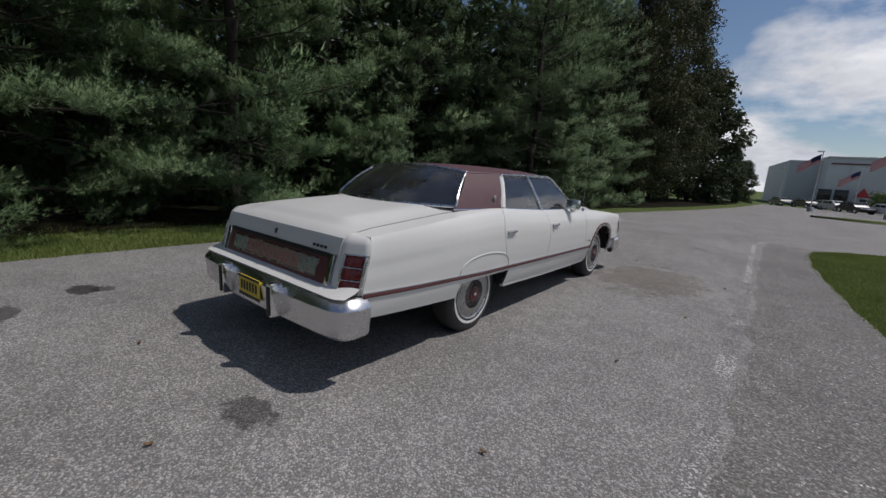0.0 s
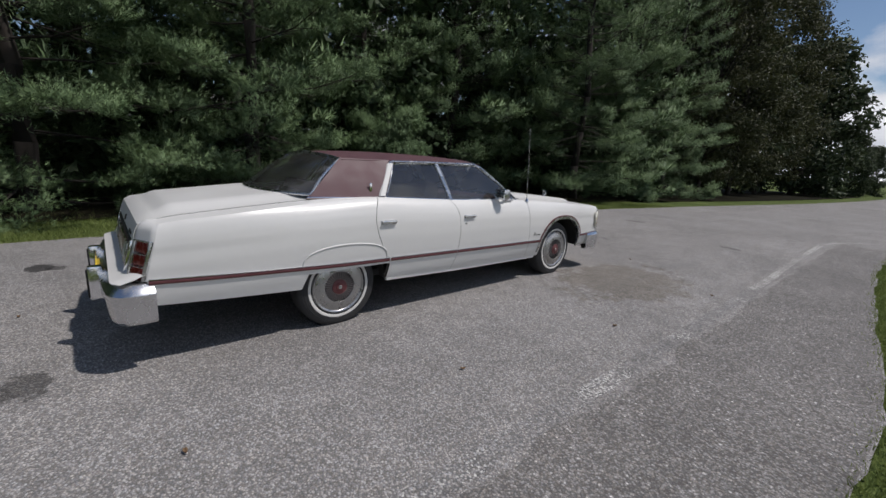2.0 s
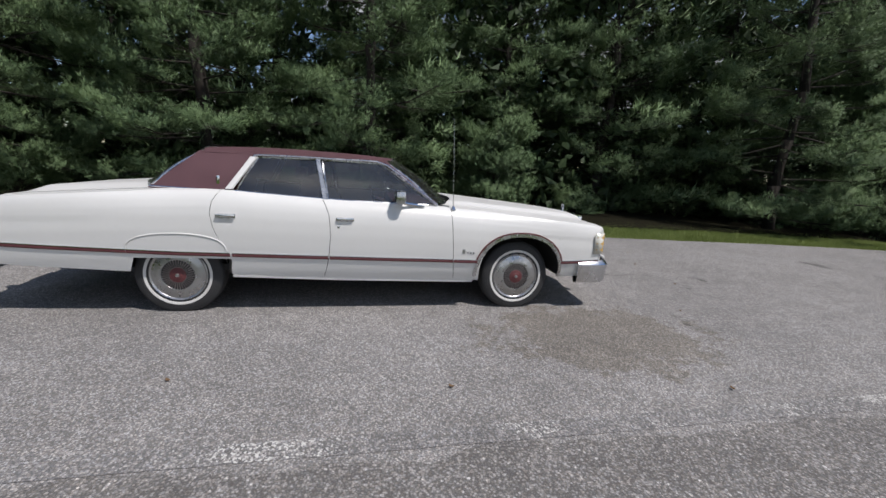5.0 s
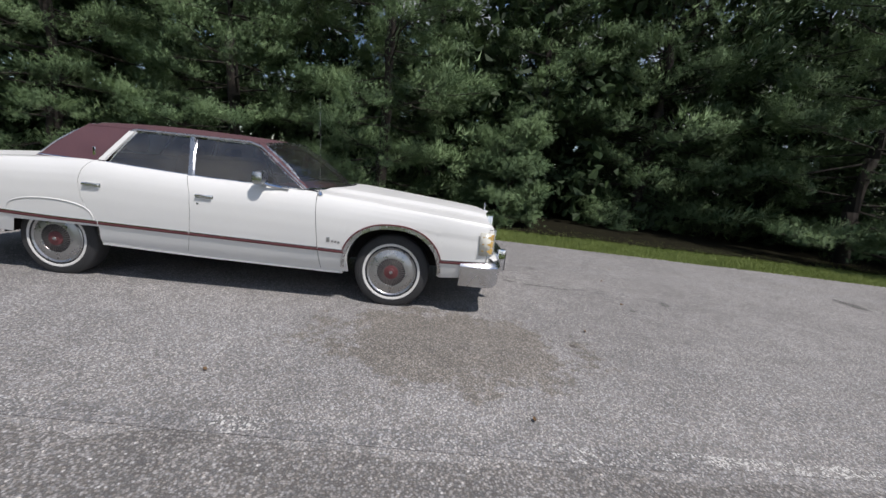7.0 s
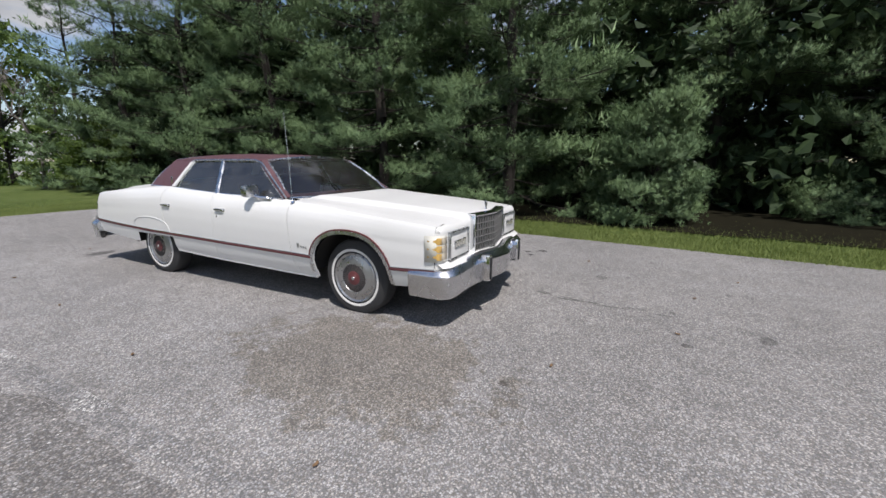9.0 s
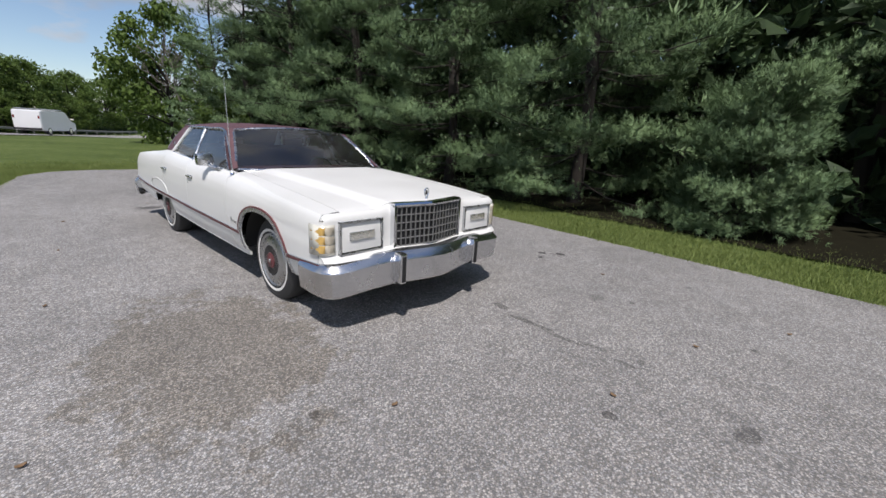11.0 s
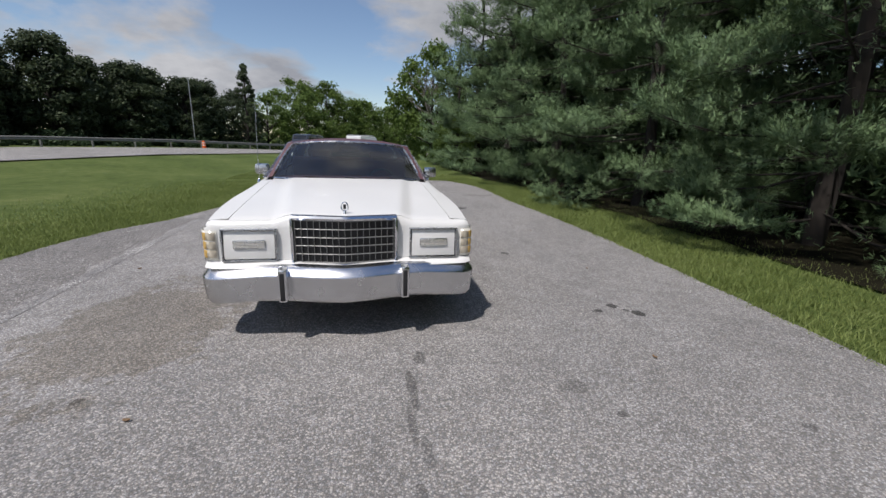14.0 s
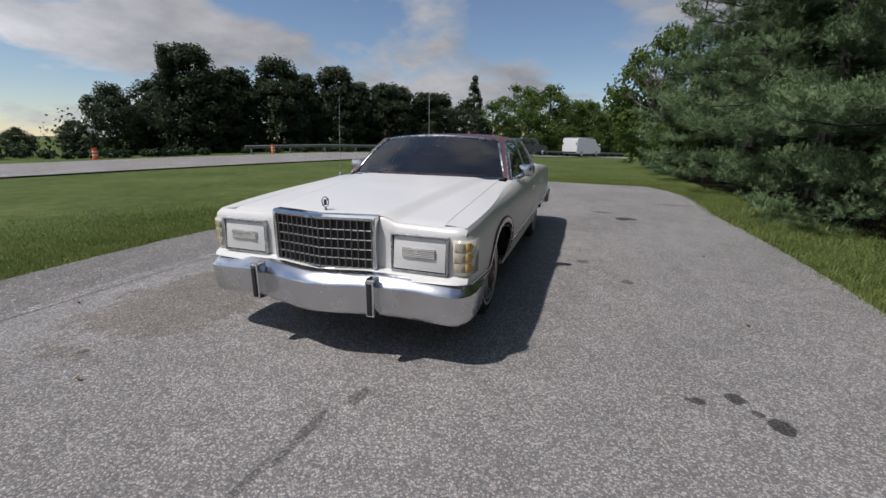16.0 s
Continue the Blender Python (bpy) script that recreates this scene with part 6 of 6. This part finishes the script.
HEAD = facing(ROAD_D)
SUV_BODY = [(-2.35, 0.45), (-2.38, 0.95), (-2.2, 1.08), (0.9, 1.06), (2.1, 0.98), (2.36, 0.85), (2.38, 0.45), (1.9, 0.32), (-1.9, 0.32)]
SUV_CABIN = [(-2.25, 1.05), (-2.05, 1.62), (-1.6, 1.72), (0.1, 1.70), (0.5, 1.58), (1.15, 1.05)]
VAN_BODY = [(-2.8, 0.45), (-2.85, 1.2), (-2.8, 2.02), (-2.6, 2.12), (1.05, 2.10), (1.25, 2.0), (1.95, 1.32), (2.65, 1.12), (2.78, 0.95), (2.8, 0.5), (2.4, 0.38), (-2.4, 0.38)]
VAN_CABIN = [(0.85, 1.28), (0.95, 2.0), (1.22, 1.96), (1.9, 1.30)]
van = simple_car("cargo_van", VAN_BODY, VAN_CABIN, 2.0, ((-1.75, 0.37), (1.72, 0.37)), VAN_WHITE, "white cargo van with roof rack on the highway", "van", on_road(51, 1.5), HEAD)
for k in range(3):
    part("roof_rack_bar", box((-2.3 + 1.4 * k, 0, 2.20), (0.06, 1.7, 0.05), 0.01), STEEL, van)
for sg in (1, -1):
    part("roof_rack_rail", box((-0.85, sg * 0.82, 2.23), (3.6, 0.05, 0.05), 0.01), STEEL, van)
part("bumper", box((2.80, 0, 0.55), (0.14, 1.9, 0.22), 0.04), BLACK, van)
part("bumper", box((-2.86, 0, 0.55), (0.12, 1.9, 0.16), 0.03), BLACK, van)
simple_car("suv", SUV_BODY, SUV_CABIN, 1.9, ((-1.42, 0.36), (1.42, 0.36)), paint("suv_dark_blue", (0.035, 0.04, 0.055)), "dark sport utility vehicle on the highway", "car", on_road(40, 1.5), HEAD)

# guard rail with posts beyond the highway
RAIL_STEEL = surface("weathered_rail_steel", (0.20, 0.20, 0.19), rough=0.7, metal=0.3, spread=0.2, scale=2)
rail = thing("guard_rail", "grey steel guard rail on short posts beside the highway", "guard rail", (0, 0, 0))
st = []
for s in frange(14.5, 130, 60):
    x, y, z = on_road(s, -5.4)
    st.append(((x, y, z + 0.52), (-ROAD_N.x, -ROAD_N.y, 0), (0, 0, 1)))
part("rail", sweep([(0.0, -0.12), (-0.05, -0.07), (0.0, 0.0), (-0.05, 0.07), (0.0, 0.12), (0.012, 0.12), (0.012, -0.12)], st), RAIL_STEEL, rail)
for s in frange(15, 129, 39):
    x, y, z = on_road(s, -5.5)
    part("post", box((x, y, z + 0.27), (0.10, 0.12, 0.60), 0.01), RAIL_STEEL, rail)

# traffic barrels
barrel = thing("traffic_barrel", "orange and white striped traffic barrel beside the highway", "traffic barrel", on_road(5.8, -5.2), group="traffic barrels")
prof = [(0.0, 0.0), (0.0, 0.30), (0.12, 0.30), (0.13, 0.25), (0.9, 0.21), (1.0, 0.19), (1.0, 0.0)]


def upright(profile, sides=20):
    bm = lathe(profile, 0, sides)
    bmesh.ops.rotate(bm, cent=(0, 0, 0), matrix=Matrix.Rotation(radians(-90), 3, "Y"), verts=bm.verts)
    return bm


part("drum", upright(prof), ORANGE, barrel)
for z in (0.34, 0.66):
    part("band", upright([(z, 0.245 - 0.052 * (z - 0.13)), (z, 0.252 - 0.052 * (z - 0.13)), (z + 0.12, 0.246 - 0.052 * (z - 0.13)), (z + 0.12, 0.235 - 0.052 * (z - 0.13))]), REFLECT, barrel)
part("grip", tube([(-0.08, 0, 1.0), (-0.06, 0, 1.07), (0.06, 0, 1.07), (0.08, 0, 1.0)], 0.015, 6), ORANGE, barrel)
barrel.scale = (0.62, 0.62, 0.62)
for s in (16.5, 33.0):
    copy_thing(barrel, pose(*on_road(s, -5.2)))

# utility poles beside the highway
def street_pole(at, tall, label, thick=1.0, mat=None, headed=True):
    p = thing("utility_pole", label, "pole", at)
    part("shaft", tube([(0, 0, -0.2), (0, 0, tall)], [0.10 * thick, 0.07 * thick], 8), mat or POLE_WHITE, p)
    if headed:
        part("head", box((0.35, 0, tall - 0.08), (0.8, 0.16, 0.12), 0.03), POLE_WHITE, p)
    return p


street_pole(road_side(0.0, -10.5), 3.6, "pale short roadside pole with a bent head")
street_pole(road_side(36.0, -9.5), 6.6, "thin grey roadside pole beyond the highway", 0.5, STEEL, False)
street_pole(road_side(-30, -16), 4.2, "thin wooden pole beside the highway")

# scrub along the far verge
rng = np.random.default_rng(77)
cen, rad = [], []
for k in range(330):
    s, d = rng.uniform(-40, 120), rng.uniform(-15.0, -7.2)
    x, y, z = road_side(float(s), float(d))
    grow = 1.0 if d > -9.5 else 1.9
    cen.append((x, y, z + 0.25 * grow)); rad.append(rng.uniform(0.35, 0.8) * grow)
for k in range(170):
    s, d = rng.uniform(2, 150), rng.uniform(-27.0, -19.0)
    x, y, z = road_side(float(s), float(d))
    cen.append((x, y, z + rng.uniform(0.6, 2.6))); rad.append(rng.uniform(1.5, 2.4))
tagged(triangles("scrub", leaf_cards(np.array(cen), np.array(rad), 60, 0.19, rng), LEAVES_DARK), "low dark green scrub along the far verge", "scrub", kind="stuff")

# ---- the dealership across the side lot ----
LOT = 1.45


def lot_at(x, y):
    x, y = LOT * x + 0.08, LOT * y - 0.05
    return (x, y, ground_z(x, y) - 0.02)


shop = thing("showroom_building", "long grey flat-roofed showroom building with dark roof line", "building", lot_at(3.2, 67.0), 7)
shop.scale = (LOT, LOT, LOT)
part("wall", box((33, 10, 2.95), (64, 20, 5.9), 0.05), WALL_GREY, shop)
part("side_bay", box((-0.2, 13, 2.85), (4.0, 20, 5.7), 0.05), WALL_DARK, shop)
part("parapet", box((33, 10, 5.98), (64.3, 20.3, 0.22), 0.05), WALL_GREY, shop)
part("roof_line", box((33, -0.06, 5.25), (63.6, 0.10, 0.16), 0.02), BURGUNDY, shop)
for k in range(16):
    part("wall_joint", box((3 + 3.9 * k, -0.012, 2.6), (0.05, 0.03, 5.1)), WALL_DARK, shop)
for k in range(2):
    w = part("window", box((1.2 + 1.5 * k, -0.05, 1.4), (1.25, 0.12, 1.7), 0.02), DARK_GLASS, shop)
    part("window_sill", box((1.2 + 1.5 * k, -0.12, 0.5), (1.35, 0.16, 0.08), 0.01), POLE_WHITE, w)
porch = part("entrance", box((4.4, -0.6, 0.75), (0.8, 1.2, 1.5), 0.05), POLE_WHITE, shop, "white entrance porch")
bm = bmesh.new()
base_q = [bm.verts.new(p) for p in ((3.85, -1.3, 1.5), (4.95, -1.3, 1.5), (4.95, 0.1, 1.5), (3.85, 0.1, 1.5))]
peak = bm.verts.new((4.4, -0.6, 2.55))
bm.faces.new(base_q)
for i in range(4):
    bm.faces.new((base_q[i], base_q[(i + 1) % 4], peak))
part("porch_roof", bm, ROOF_RED, porch, "red pyramid porch roof", smooth=False)
part("door", box((4.4, -1.22, 0.7), (0.55, 0.08, 1.25), 0.02), DARK_GLASS, porch)

CAR_BODY = [(-2.25, 0.40), (-2.28, 0.82), (-2.1, 0.92), (0.9, 0.90), (2.05, 0.80), (2.28, 0.66), (2.3, 0.40), (1.9, 0.28), (-1.9, 0.28)]
CAR_CABIN = [(-1.85, 0.90), (-1.3, 1.38), (-0.9, 1.45), (0.2, 1.44), (0.45, 1.38), (1.15, 0.88)]
tones = [paint("car_black", (0.015, 0.015, 0.017)), paint("car_silver", (0.42, 0.43, 0.44)), paint("car_grey", (0.10, 0.105, 0.11)), VAN_WHITE, paint("car_navy", (0.02, 0.025, 0.05))]
words = ["black", "silver", "dark grey", "white", "navy blue"]
lot = [(0.6, 60, 2), (2.6, 57.5, 0), (4.6, 55, 1), (5.6, 51.5, 0), (7.6, 50.5, 3), (9.4, 48.5, 4), (11.6, 47.5, 0), (13.8, 46.5, 0), (16.2, 45.5, 2), (18.6, 44.6, 3), (21.2, 43.8, 0), (4.4, 61, 2), (7.2, 59, 1)]
made_cars = {}
for x, y, k in lot:
    if k in made_cars:
        copy_thing(made_cars[k], pose(*lot_at(x, y), 0, 0, -62 + 4 * math.sin(x)))
    else:
        made_cars[k] = simple_car("parked_car", CAR_BODY, CAR_CABIN, 1.8, ((-1.4, 0.32), (1.4, 0.32)), tones[k], words[k] + " parked car in the dealership lot", "car", lot_at(x, y), -62, "parked cars")

# lawn island in the lot
rows = []
for t in frange(0, 1, 24):
    x = 2.2 + 42 * t
    yc = 42.0 - 0.42 * (x - 2.2)
    w = 1.3 * math.sqrt(max(0.0, 1 - (2 * t - 1) ** 8)) + 0.02
    rows.append([(x, yc + k * w, ground_z(x, yc) + (0.14 if abs(k) < 0.9 else 0.012)) for k in (-1, -0.85, 0, 0.85, 1)])
tagged(part("lawn_island", grid(rows), LAWN), "kerbed grass island in the side lot", "grass island", kind="structure")


def flag_pole(at, tall, label, with_flag=True):
    p = thing("flag_pole", label, "flagpole", at, 0, "flag poles")
    part("shaft", tube([(0, 0, -0.3), (0, 0, tall)], [0.065, 0.045], 10), POLE_WHITE, p)
    part("footing", upright([(-0.3, 0.0), (-0.3, 0.30), (0.45, 0.30), (0.5, 0.26), (0.5, 0.0)], 16), STEEL, p)
    part("lamp_head", box((-0.2, 0, tall + 0.05), (0.6, 0.28, 0.14), 0.05), POLE_WHITE, p)
    if with_flag:
        def cloth(u, v):
            x, z = u * 2.3, -v * 1.15
            return (-0.10 - x * 0.80, 0.10 * math.sin(5 * u), tall - 0.25 - x * 0.55 + z * 0.82 + 0.06 * math.sin(6 * u))
        for k in range(7):
            part("flag_stripe", grid([[cloth(u, v) for u in frange(0.42 if k < 4 else 0, 1, 9)] for v in (k / 7, (k + 0.56) / 7)]), FLAG_RED, p, solid=0.006)
            part("flag_stripe", grid([[cloth(u, v) for u in frange(0.42 if k < 4 else 0, 1, 9)] for v in ((k + 0.56) / 7, (k + 1) / 7)]), FLAG_WHITE, p, solid=0.006)
        part("flag_canton", grid([[cloth(u, v) for u in frange(0, 0.42, 5)] for v in (0, 0.29, 4 / 7)]), FLAG_BLUE, p, "dark blue flag corner", solid=0.008)
    return p


FLAG_LABEL = "white lamp pole with a striped flag in the lot"
flag_pole(at_ground(3.2, 62.0), 6.6, FLAG_LABEL)
flag_pole(at_ground(8.1, 54.0), 6.6, FLAG_LABEL)
flag_pole(at_ground(7.9, 74.0), 5.6, FLAG_LABEL)
flag_pole(at_ground(0.4, 88.0), 6.0, "white lamp pole beside the far wall", False)
cen, rad = [], []
for k in range(26):
    a = rng.uniform(0, 2 * np.pi); r = 1.3 * math.sqrt(rng.random())
    cen.append((12.6 + r * math.cos(a) * 2.0, 84.0 + r * math.sin(a), ground_z(12.6, 84) + 1.0 + rng.uniform(-0.8, 1.6))); rad.append(0.95)
shrub = triangles("shrub", leaf_cards(np.array(cen), np.array(rad), 110, 0.15, rng), LEAVES_MID)
tagged(shrub, "round green shrub before the showroom", "shrub")

# pale house behind the pines
house = thing("house", "pale house with a grey shingle roof behind the pines", "house", at_ground(-30.0, 3.0), 90)
part("wall", box((0, 0, 1.4), (14, 7, 2.8), 0.03), SIDING, house)
bm = bmesh.new()
rows = [[(x, y, z) for x in (-7.5, 7.5)] for y, z in ((-4.2, 2.6), (0, 4.8), (4.2, 2.6))]
add_grid(bm, rows)
part("roof", bm, SHINGLE, house, solid=0.15, smooth=False)
for k in range(4):
    w = part("window", box((-5 + 3.2 * k, -3.52, 1.5), (1.1, 0.08, 1.2), 0.02), DARK_GLASS, house)
    part("window_frame", box((-5 + 3.2 * k, -3.55, 0.86), (1.3, 0.12, 0.08), 0.01), POLE_WHITE, w)
